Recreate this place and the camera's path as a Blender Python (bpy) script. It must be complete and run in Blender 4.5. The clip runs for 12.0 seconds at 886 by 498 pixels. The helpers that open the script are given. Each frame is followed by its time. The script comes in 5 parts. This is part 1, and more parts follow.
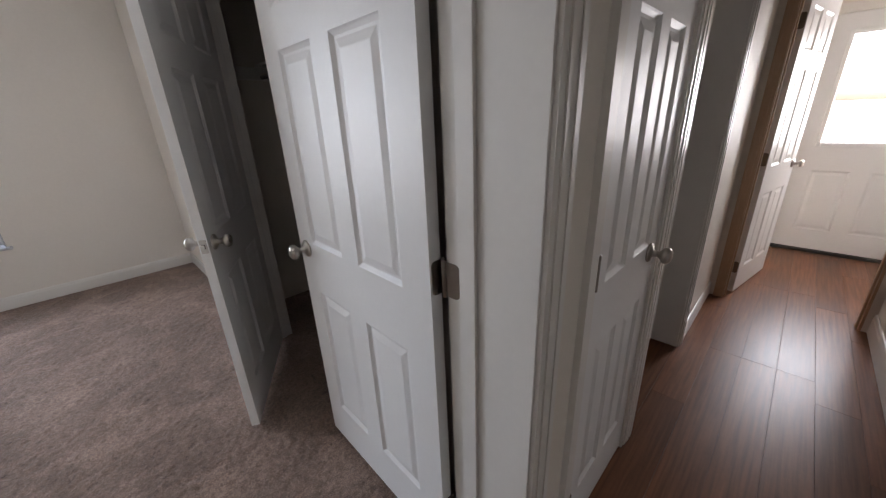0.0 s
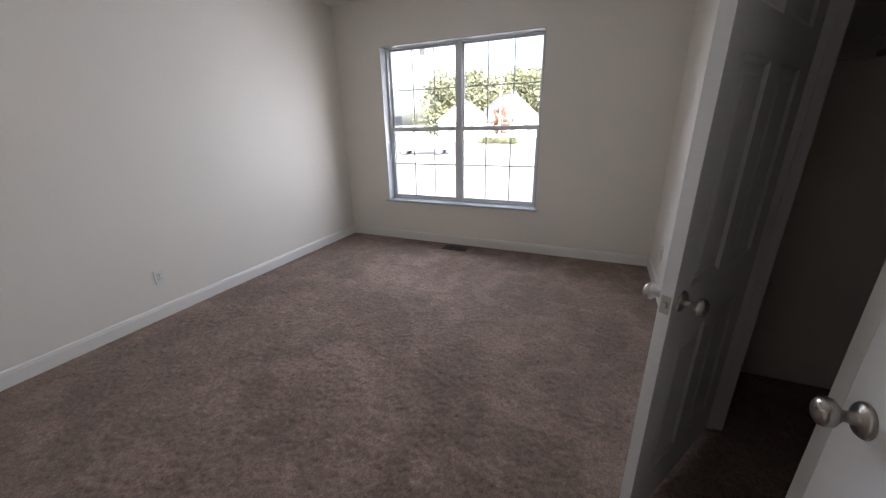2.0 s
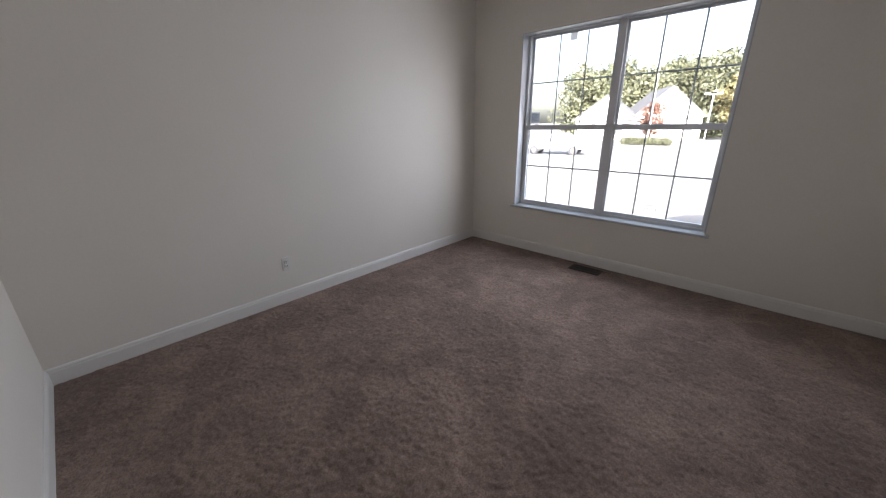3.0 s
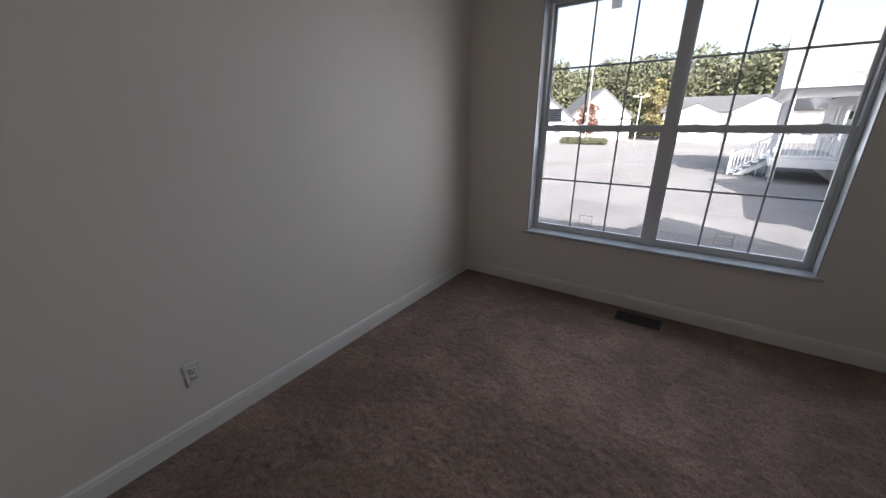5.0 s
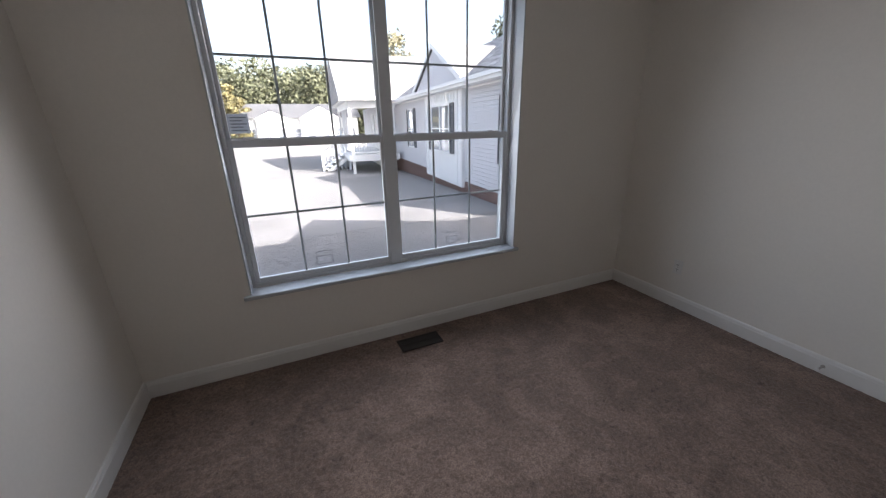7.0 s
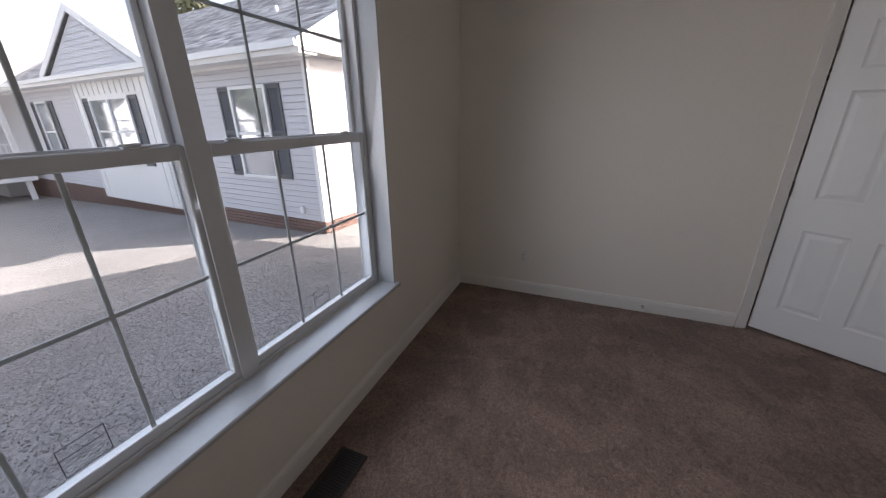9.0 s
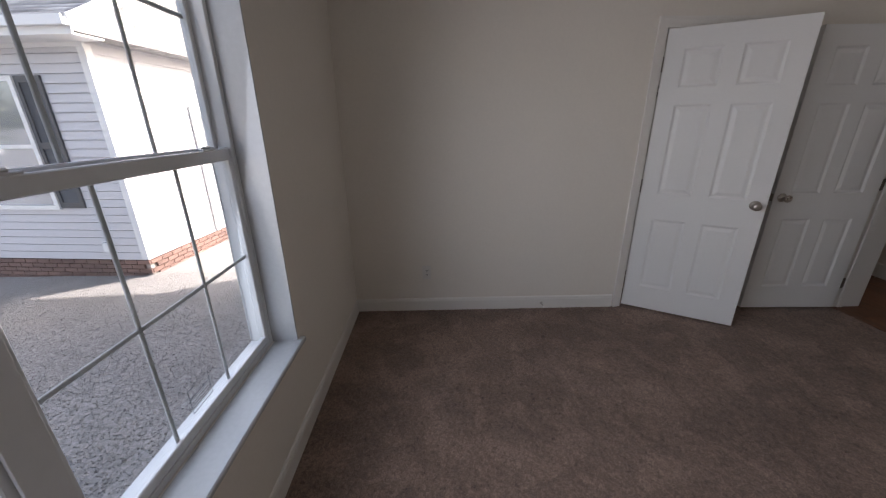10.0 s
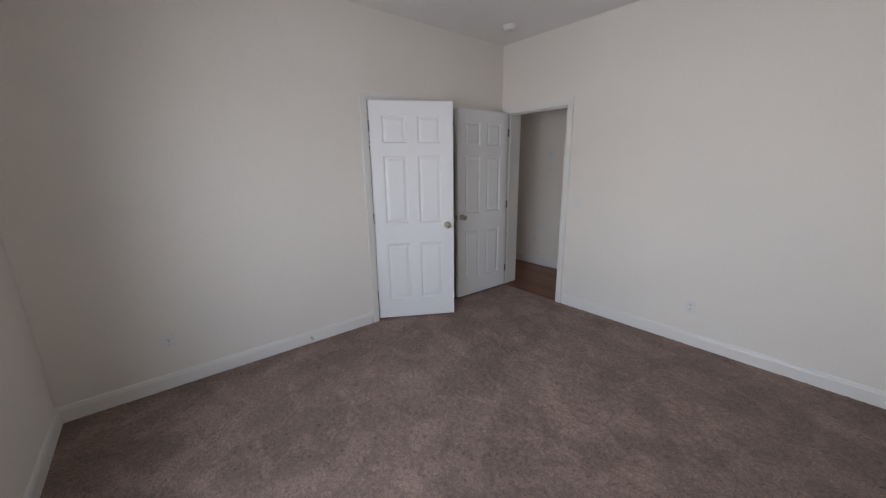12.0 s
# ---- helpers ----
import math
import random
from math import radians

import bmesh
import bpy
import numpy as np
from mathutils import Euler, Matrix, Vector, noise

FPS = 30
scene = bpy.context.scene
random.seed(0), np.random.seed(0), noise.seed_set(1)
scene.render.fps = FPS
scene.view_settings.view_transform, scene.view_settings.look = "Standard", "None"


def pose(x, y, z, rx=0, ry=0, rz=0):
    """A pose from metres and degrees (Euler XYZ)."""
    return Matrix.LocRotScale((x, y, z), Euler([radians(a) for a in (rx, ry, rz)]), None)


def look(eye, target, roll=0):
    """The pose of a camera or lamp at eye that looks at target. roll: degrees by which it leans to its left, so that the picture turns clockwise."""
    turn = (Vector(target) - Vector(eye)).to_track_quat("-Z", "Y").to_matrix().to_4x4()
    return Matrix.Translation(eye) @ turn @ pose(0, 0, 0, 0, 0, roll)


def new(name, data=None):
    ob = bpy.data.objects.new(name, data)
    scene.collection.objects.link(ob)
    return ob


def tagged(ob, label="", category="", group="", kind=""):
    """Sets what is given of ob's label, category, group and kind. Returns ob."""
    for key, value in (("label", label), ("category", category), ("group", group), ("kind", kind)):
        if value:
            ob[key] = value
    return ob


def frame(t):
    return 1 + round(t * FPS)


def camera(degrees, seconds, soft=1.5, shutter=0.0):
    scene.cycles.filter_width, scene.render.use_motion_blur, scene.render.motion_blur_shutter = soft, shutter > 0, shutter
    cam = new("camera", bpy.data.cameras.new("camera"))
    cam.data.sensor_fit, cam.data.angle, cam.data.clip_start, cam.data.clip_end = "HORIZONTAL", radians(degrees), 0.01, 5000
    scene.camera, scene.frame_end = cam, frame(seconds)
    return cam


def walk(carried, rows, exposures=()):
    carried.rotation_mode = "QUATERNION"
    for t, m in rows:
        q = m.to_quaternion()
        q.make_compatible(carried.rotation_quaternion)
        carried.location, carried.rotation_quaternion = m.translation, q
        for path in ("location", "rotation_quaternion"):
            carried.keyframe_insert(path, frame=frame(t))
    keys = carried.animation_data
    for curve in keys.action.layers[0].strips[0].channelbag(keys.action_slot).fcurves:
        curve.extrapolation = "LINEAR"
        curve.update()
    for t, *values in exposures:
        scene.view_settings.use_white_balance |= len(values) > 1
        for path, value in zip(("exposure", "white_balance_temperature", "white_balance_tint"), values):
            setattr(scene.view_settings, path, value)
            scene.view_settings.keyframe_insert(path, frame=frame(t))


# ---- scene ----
cam = camera(102.6, 12.0, soft=1.3)
PATH = [
    (0, (3.065, -0.524, 1.376), (4.387, 0.804, 0.676), -2.4),
    (0.4, (3.178, -0.461, 1.379), (3.908, 1.268, 0.686), -3.0),
    (0.8, (3.209, -0.448, 1.393), (3.345, 1.434, 0.73), -1.6),
    (1, (3.214, -0.424, 1.392), (3.097, 1.459, 0.733), -1.5),
    (1.5, (3.213, -0.28, 1.41), (2.694, 1.532, 0.746), -0.9),
    (2, (3.117, -0.008, 1.436), (2.356, 1.718, 0.771), -1.3),
    (2.5, (3.001, 0.182, 1.463), (1.938, 1.733, 0.78), -1.1),
    (3, (2.87, 0.367, 1.429), (1.567, 1.731, 0.764), -0.8),
    (3.2, (2.885, 0.454, 1.419), (1.501, 1.741, 0.763), -1.0),
    (4.8, (1.886, 0.97, 1.414), (0.734, 2.462, 0.749), 0.2),
    (5, (1.733, 1.0, 1.432), (0.665, 2.552, 0.76), -0.4),
    (5.5, (1.477, 1.087, 1.462), (0.796, 2.841, 0.784), -1.0),
    (6, (1.188, 1.271, 1.434), (1.064, 3.153, 0.769), -0.5),
    (6.5, (1.047, 1.528, 1.462), (1.355, 3.386, 0.789), -1.0),
    (7, (0.893, 1.741, 1.469), (1.662, 3.461, 0.797), -1.1),
    (7.2, (0.877, 1.859, 1.465), (1.806, 3.495, 0.786), -1.4),
    (8.8, (0.727, 2.851, 1.46), (2.397, 3.714, 0.778), -0.3),
    (9, (0.792, 2.912, 1.465), (2.523, 3.636, 0.774), -0.8),
    (9.5, (0.966, 3.139, 1.458), (2.82, 3.455, 0.778), -0.9),
    (10, (1.039, 3.284, 1.482), (2.923, 3.25, 0.811), -0.6),
    (10.5, (1.025, 3.314, 1.526), (2.848, 2.798, 0.887), -0.5),
    (11, (0.953, 3.321, 1.533), (2.626, 2.4, 0.94), -0.8),
    (11.4, (0.858, 3.33, 1.546), (2.458, 2.258, 1.009), -0.7),
    (11.5, (0.826, 3.33, 1.53), (2.416, 2.23, 1.019), -0.9),
    (12, (0.756, 3.312, 1.518), (2.26, 2.082, 1.044), -0.8),
]
EXPOSURES = [(t, stops + 0.12, 6550 if 8.8 < t < 10.8 else 6200, 21 if 8.8 < t < 10.8 else 18) for t, stops in (
    (0.0, 3.05), (0.5, 2.9), (1.0, 2.55), (1.5, 2.35), (2.0, 2.42), (2.5, 2.35), (3.0, 2.0), (3.6, 1.75), (5.0, 1.1), (5.5, 1.15), (6.5, 1.5), (7.0, 1.5),
    (9.0, 1.35), (9.5, 1.45), (10.5, 1.68), (11.0, 2.02), (11.5, 2.17), (12.0, 2.33))]
walk(cam, [(t, look(eye, target, roll)) for t, eye, target, roll in PATH], EXPOSURES)

# ---- light ----
SUN_ELEVATION, SUN_AZIMUTH = 33.0, 151.0   # azimuth clockwise from +y
world = bpy.data.worlds.new("sky")
scene.world = world
world.use_nodes = True
wn = world.node_tree.nodes
sky = wn.new("ShaderNodeTexSky")
sky.sky_type = "NISHITA"
sky.sun_disc = False
sky.dust_density = 4.0
sky.air_density = 1.2
sky.ozone_density = 0.4
sky.sun_elevation = radians(SUN_ELEVATION)
sky.sun_rotation = radians(SUN_AZIMUTH)
haze = wn.new("ShaderNodeHueSaturation")       # thin bright haze
haze.inputs["Saturation"].default_value = 0.75
haze.inputs["Value"].default_value = 1.3
world.node_tree.links.new(sky.outputs[0], haze.inputs["Color"])
world.node_tree.links.new(haze.outputs[0], wn["Background"].inputs[0])
wn["Background"].inputs[1].default_value = 0.13
sun = new("sun", bpy.data.lights.new("sun", "SUN"))
sun.data.energy = 5.0
sun.data.angle = radians(0.5)
sun.data.color = (1.0, 0.95, 0.88)
az, el = radians(SUN_AZIMUTH), radians(SUN_ELEVATION)
sun_way = Vector((math.sin(az) * math.cos(el), math.cos(az) * math.cos(el), math.sin(el)))
sun.matrix_world = look(sun_way * 50, (0, 0, 0))

# daylight in the openings: sky light falling through the twin window, light thrown up from the sunlit yard, and the back door's glass
for nm, eye, way, w, h, watts, tint in (
        ("window_sky_light", (1.56, 4.03, 1.40), (0, -1, -0.20), 1.84, 1.66, 4.7, (0.82, 0.925, 1.0)),
        ("window_yard_light", (1.56, 4.03, 1.30), (0, -1, 0.12), 1.84, 1.46, 1.7, (1.0, 0.98, 0.93)),
        ("back_door_light", (8.03, -0.93, 1.44), (-1, 0, 0), 0.6, 0.86, 3.1, (1.0, 0.97, 0.93))):
    lamp = new(nm, bpy.data.lights.new(nm, "AREA"))
    lamp.data.shape = "RECTANGLE"
    lamp.data.size, lamp.data.size_y = w, h
    lamp.data.energy = watts
    lamp.data.spread = radians(150)
    lamp.data.color = tint
    lamp.matrix_world = look(eye, Vector(eye) + Vector(way))

# ---- plan ----
W, D, CEIL = 3.69, 3.955, 2.765          # bedroom
HALL_N, HALL_S = -0.232, -1.075           # hall faces
EXT = 4.16                              # outer face of the window wall
GROUND = -0.66
WIN = (0.62, 2.500, 0.515, 2.285)       # window opening x0 x1 z0 z1
ENTRY = (2.830, 3.614, 2.056)              # bedroom doorway x0 x1 top
CLOSET = (0.975, 1.752, 2.06)            # closet doorway y0 y1 top
HDOOR = (3.85, 4.39, 2.06)
BATH = (4.52, 5.34, 2.06)
CROSS = 6.25                            # wall across the end of the hall
EAST = 7.83


# ---- helpers ----
def box(bm, a, b, bevel=0.0, seg=1):
    """A box between two corners."""
    lo = [min(p, q) for p, q in zip(a, b)]
    hi = [max(p, q) for p, q in zip(a, b)]
    vs = [bm.verts.new((x, y, z)) for x in (lo[0], hi[0]) for y in (lo[1], hi[1]) for z in (lo[2], hi[2])]
    fs = [bm.faces.new([vs[i] for i in f]) for f in ((0, 1, 3, 2), (4, 6, 7, 5), (0, 4, 5, 1), (2, 3, 7, 6), (0, 2, 6, 4), (1, 5, 7, 3))]
    if bevel:
        es = list({e for f in fs for e in f.edges})
        bmesh.ops.bevel(bm, geom=es, offset=bevel, segments=seg, affect="EDGES", profile=0.5)
    return bm


def boxes(*pairs, bevel=0.0):
    bm = bmesh.new()
    for a, b in pairs:
        box(bm, a, b, bevel)
    return bm


def mesh(name, bm, smooth=False):
    bmesh.ops.recalc_face_normals(bm, faces=bm.faces)
    me = bpy.data.meshes.new(name)
    bm.to_mesh(me)
    bm.free()
    if smooth:
        me.polygons.foreach_set("use_smooth", [True] * len(me.polygons))
    return me


def part(name, bm, material, parent=None, label="", smooth=False):
    me = bm if isinstance(bm, bpy.types.Mesh) else mesh(name, bm, smooth)
    if material and not me.materials:
        me.materials.append(material)
    ob = new(name, me)
    if parent:
        ob.parent = parent
    if label:
        tagged(ob, label)
    return ob


def thing(name, label, category, group="", at=None):
    ob = new(name)
    ob.empty_display_size = 0.1
    if at is not None:
        ob.matrix_world = at
    return tagged(ob, label, category, group)


def structure(name, bm, material, label, category, parent=None):
    return tagged(part(name, bm, material, parent), label, category, "", "structure")


def lathe(bm, profile, axis="z", n=20, at=(0, 0, 0)):
    """A turned body: profile of (radius, height) along the axis."""
    rings = []
    for r, h in profile:
        ring = []
        for i in range(n):
            a = 2 * math.pi * i / n
            u, v = r * math.cos(a), r * math.sin(a)
            p = {"z": (u, v, h), "y": (u, h, v), "x": (h, u, v)}[axis]
            ring.append(bm.verts.new(Vector(p) + Vector(at)))
        rings.append(ring)
    for a, b in zip(rings, rings[1:]):
        for i in range(n):
            bm.faces.new((a[i], a[(i + 1) % n], b[(i + 1) % n], b[i]))
    bm.faces.new(rings[0])
    bm.faces.new(rings[-1])
    return bm


def extrude_profile(bm, profile, along, a, b):
    """A moulding: profile of (out, up) pairs swept straight from a to b, with out along the vector given."""
    out = Vector(along)
    rows = []
    for p in (Vector(a), Vector(b)):
        rows.append([bm.verts.new(p + out * o + Vector((0, 0, u))) for o, u in profile])
    n = len(profile)
    for i in range(n):
        bm.faces.new((rows[0][i], rows[0][(i + 1) % n], rows[1][(i + 1) % n], rows[1][i]))
    bm.faces.new(rows[0])
    bm.faces.new(rows[1])
    return bm


# ---- materials ----
def shader(name, color, rough=0.5, metal=0.0, spec=0.5, patch=0.06, patch_scale=1.5, grain=0.03, grain_scale=60.0,
           bump=0.0, bump_scale=200.0, rough_var=0.08, per_object=0.0, coat=0.0):
    """Principled paint with variation at two scales and fine relief."""
    m = bpy.data.materials.new(name)
    m.use_nodes = True
    nt = m.node_tree
    n, l = nt.nodes, nt.links
    p = n["Principled BSDF"]
    p.inputs["Metallic"].default_value = metal
    p.inputs["Specular IOR Level"].default_value = spec
    p.inputs["Coat Weight"].default_value = coat
    tc = n.new("ShaderNodeTexCoord")
    big = n.new("ShaderNodeTexNoise")
    big.inputs["Scale"].default_value = patch_scale
    big.inputs["Detail"].default_value = 5
    small = n.new("ShaderNodeTexNoise")
    small.inputs["Scale"].default_value = grain_scale
    small.inputs["Detail"].default_value = 3
    for t in (big, small):
        l.new(tc.outputs["Object"], t.inputs["Vector"])
    f1 = n.new("ShaderNodeMapRange")
    f1.inputs[1].default_value, f1.inputs[2].default_value = 0.3, 0.7
    f1.inputs[3].default_value, f1.inputs[4].default_value = 1 - patch, 1 + patch
    l.new(big.outputs["Fac"], f1.inputs[0])
    f2 = n.new("ShaderNodeMapRange")
    f2.inputs[1].default_value, f2.inputs[2].default_value = 0.3, 0.7
    f2.inputs[3].default_value, f2.inputs[4].default_value = 1 - grain, 1 + grain
    l.new(small.outputs["Fac"], f2.inputs[0])
    mul = n.new("ShaderNodeMath")
    mul.operation = "MULTIPLY"
    l.new(f1.outputs[0], mul.inputs[0])
    l.new(f2.outputs[0], mul.inputs[1])
    last = mul.outputs[0]
    if per_object:
        oi = n.new("ShaderNodeObjectInfo")
        f3 = n.new("ShaderNodeMapRange")
        f3.inputs[3].default_value, f3.inputs[4].default_value = 1 - per_object, 1 + per_object
        l.new(oi.outputs["Random"], f3.inputs[0])
        mul2 = n.new("ShaderNodeMath")
        mul2.operation = "MULTIPLY"
        l.new(last, mul2.inputs[0])
        l.new(f3.outputs[0], mul2.inputs[1])
        last = mul2.outputs[0]
    vm = n.new("ShaderNodeVectorMath")
    vm.operation = "SCALE"
    vm.inputs[0].default_value = color
    l.new(last, vm.inputs["Scale"])
    l.new(vm.outputs[0], p.inputs["Base Color"])
    fr = n.new("ShaderNodeMapRange")
    fr.inputs[3].default_value, fr.inputs[4].default_value = max(0.02, rough - rough_var), min(1, rough + rough_var)
    l.new(big.outputs["Fac"], fr.inputs[0])
    l.new(fr.outputs[0], p.inputs["Roughness"])
    if bump:
        bt = n.new("ShaderNodeTexNoise")
        bt.inputs["Scale"].default_value = bump_scale
        bt.inputs["Detail"].default_value = 4
        l.new(tc.outputs["Object"], bt.inputs["Vector"])
        b = n.new("ShaderNodeBump")
        b.inputs["Strength"].default_value = bump
        b.inputs["Distance"].default_value = 0.002
        l.new(bt.outputs["Fac"], b.inputs["Height"])
        l.new(b.outputs[0], p.inputs["Normal"])
    return m


WALL = shader("wall_paint", (0.735, 0.688, 0.622), 0.62, patch=0.025, patch_scale=0.9, grain=0.015, bump=0.25, bump_scale=140)
CEILING = shader("ceiling_paint", (0.80, 0.785, 0.755), 0.8, patch=0.02, grain=0.03, grain_scale=90, bump=0.5, bump_scale=90)
TRIM = shader("trim_paint", (0.725, 0.70, 0.66), 0.33, patch=0.02, grain=0.01, bump=0.08, bump_scale=60)
DOORP = shader("door_paint", (0.77, 0.765, 0.755), 0.42, patch=0.02, grain=0.01, bump=0.15, bump_scale=260)
VINYL = shader("window_vinyl", (0.66, 0.665, 0.67), 0.30, patch=0.02, grain=0.01)
NICKEL = shader("satin_nickel", (0.45, 0.42, 0.38), 0.28, metal=1.0, patch=0.06, grain=0.05, grain_scale=300)
NICKEL_D = shader("hinge_metal", (0.26, 0.23, 0.20), 0.38, metal=1.0, patch=0.1, grain=0.06, grain_scale=300)
PLATE = shader("wall_plate", (0.70, 0.675, 0.64), 0.35, patch=0.02)
DARK = shader("dark_slot", (0.03, 0.028, 0.026), 0.6)
VENT = shader("brown_register", (0.020, 0.014, 0.011), 0.45, patch=0.1)
RUBBER = shader("white_rubber", (0.75, 0.73, 0.70), 0.6)
WOODJ = shader("hall_jamb", (0.46, 0.31, 0.20), 0.4, patch=0.03)


def carpet_material():
    """Cut pile: tufts of mixed brown, with paths where the pile lies another way."""
    m = shader("carpet", (0.213, 0.149, 0.117), 0.95, spec=0.12, patch=0.10, patch_scale=1.1, grain=0.32, grain_scale=170)
    n, l = m.node_tree.nodes, m.node_tree.links
    p = n["Principled BSDF"]
    p.inputs["Sheen Weight"].default_value = 0.12
    p.inputs["Sheen Roughness"].default_value = 0.5
    tc = n.new("ShaderNodeTexCoord")
    last = p.inputs["Base Color"].links[0].from_socket
    for scale, lo, hi, amp in ((1.7, 0.43, 0.57, 0.10), (5.0, 0.46, 0.60, 0.11), (60.0, 0.35, 0.65, 0.16), (34.0, 0.32, 0.42, 0.16)):
        v = n.new("ShaderNodeTexNoise")
        v.inputs["Scale"].default_value = scale
        v.inputs["Detail"].default_value = 4
        v.inputs["Distortion"].default_value = 0.6
        l.new(tc.outputs["Object"], v.inputs["Vector"])
        mr = n.new("ShaderNodeMapRange")
        mr.interpolation_type = "SMOOTHSTEP"
        mr.inputs[1].default_value, mr.inputs[2].default_value = lo, hi
        mr.inputs[3].default_value, mr.inputs[4].default_value = 1 - amp, 1 + amp
        l.new(v.outputs["Fac"], mr.inputs[0])
        vm = n.new("ShaderNodeVectorMath")
        vm.operation = "SCALE"
        l.new(last, vm.inputs[0])
        l.new(mr.outputs[0], vm.inputs["Scale"])
        last = vm.outputs[0]
    l.new(last, p.inputs["Base Color"])
    v = n.new("ShaderNodeTexNoise")
    v.inputs["Scale"].default_value = 230
    v.inputs["Detail"].default_value = 3
    l.new(tc.outputs["Object"], v.inputs["Vector"])
    bp = n.new("ShaderNodeBump")
    bp.inputs["Strength"].default_value = 0.9
    bp.inputs["Distance"].default_value = 0.007
    l.new(v.outputs["Fac"], bp.inputs["Height"])
    l.new(bp.outputs[0], p.inputs["Normal"])
    return m


CARPET = carpet_material()


def plank_material():
    """Brown wood laminate: streaks along the plank's length, a tone for each plank."""
    m = shader("plank_floor", (0.175, 0.072, 0.032), 0.34, spec=0.28, patch=0.10, patch_scale=3, grain=0.05, per_object=0.22)
    n, l = m.node_tree.nodes, m.node_tree.links
    p = n["Principled BSDF"]
    tc = n.new("ShaderNodeTexCoord")
    oi = n.new("ShaderNodeObjectInfo")
    mp = n.new("ShaderNodeMapping")
    mp.inputs["Scale"].default_value = (1.6, 34, 1)
    add = n.new("ShaderNodeVectorMath")
    sc = n.new("ShaderNodeVectorMath")
    sc.operation = "SCALE"
    sc.inputs[0].default_value = (7, 13, 5)
    l.new(oi.outputs["Random"], sc.inputs["Scale"])
    l.new(tc.outputs["Object"], add.inputs[0])
    l.new(sc.outputs[0], add.inputs[1])
    l.new(add.outputs[0], mp.inputs["Vector"])
    g = n.new("ShaderNodeTexNoise")
    g.inputs["Scale"].default_value = 2.0
    g.inputs["Detail"].default_value = 6
    l.new(mp.outputs[0], g.inputs["Vector"])
    mr = n.new("ShaderNodeMapRange")
    mr.inputs[1].default_value, mr.inputs[2].default_value = 0.3, 0.7
    mr.inputs[3].default_value, mr.inputs[4].default_value = 0.72, 1.28
    l.new(g.outputs["Fac"], mr.inputs[0])
    old = p.inputs["Base Color"].links[0].from_socket
    vm = n.new("ShaderNodeVectorMath")
    vm.operation = "SCALE"
    l.new(old, vm.inputs[0])
    l.new(mr.outputs[0], vm.inputs["Scale"])
    l.new(vm.outputs[0], p.inputs["Base Color"])
    return m


PLANK = plank_material()


def glass_material():
    m = bpy.data.materials.new("window_glass")
    m.use_nodes = True
    n, l = m.node_tree.nodes, m.node_tree.links
    n.remove(n["Principled BSDF"])
    out = n["Material Output"]
    tr = n.new("ShaderNodeBsdfTransparent")
    tr.inputs[0].default_value = (0.93, 0.95, 0.95, 1)
    gl = n.new("ShaderNodeBsdfGlossy")
    gl.inputs["Roughness"].default_value = 0.02
    lw = n.new("ShaderNodeLayerWeight")
    lw.inputs["Blend"].default_value = 0.5
    pw = n.new("ShaderNodeMath")
    pw.operation = "POWER"
    pw.inputs[1].default_value = 4.5
    fr = n.new("ShaderNodeMath")
    fr.operation = "MULTIPLY_ADD"
    fr.inputs[1].default_value, fr.inputs[2].default_value = 0.55, 0.035
    l.new(lw.outputs["Facing"], pw.inputs[0])
    l.new(pw.outputs[0], fr.inputs[0])
    mx = n.new("ShaderNodeMixShader")
    l.new(fr.outputs[0], mx.inputs[0])
    l.new(tr.outputs[0], mx.inputs[1])
    l.new(gl.outputs[0], mx.inputs[2])
    l.new(mx.outputs[0], out.inputs[0])
    return m


GLASS = glass_material()


# ---- large structure ----
T = 0.115
structure("wall_west", boxes(((-0.16, -0.20, 0), (0, EXT, CEIL))), WALL, "plain greige painted bedroom wall", "wall")
x0, x1, z0, z1 = WIN
structure("wall_north", boxes(((0, D, 0), (x0, EXT, CEIL)), ((x1, D, 0), (W, EXT, CEIL)),
                              ((x0, D, 0), (x1, EXT, z0)), ((x0, D, z1), (x1, EXT, CEIL))), WALL,
          "greige painted wall around the twin window", "wall")
y0, y1, h = CLOSET
structure("wall_east", boxes(((W, 0, 0), (W + T, y0, CEIL)), ((W, y1, 0), (W + T, EXT, CEIL)), ((W, y0, h), (W + T, y1, CEIL))),
          WALL, "greige painted wall with the closet doorway", "wall")
segs = [((0, HALL_N, 0), (ENTRY[0], 0, CEIL)), ((ENTRY[0], HALL_N, ENTRY[2]), (ENTRY[1], 0, CEIL)),
        ((ENTRY[1], HALL_N, 0), (HDOOR[0], 0, CEIL)), ((HDOOR[0], HALL_N, HDOOR[2]), (HDOOR[1], 0, CEIL)),
        ((HDOOR[1], HALL_N, 0), (BATH[0], 0, CEIL)), ((BATH[0], HALL_N, BATH[2]), (BATH[1], 0, CEIL)),
        ((BATH[1], HALL_N, 0), (CROSS, 0, CEIL))]
structure("wall_south", boxes(*segs), WALL, "thick greige wall between bedroom and hall", "wall")
structure("hall_wall_south", boxes(((1.9, HALL_S - T, 0), (CROSS, HALL_S, CEIL))), WALL, "greige painted hall wall", "wall")
structure("hall_wall_west", boxes(((1.8, HALL_S - T, 0), (1.9, HALL_N, CEIL))), WALL, "greige painted end wall of the hall", "wall")
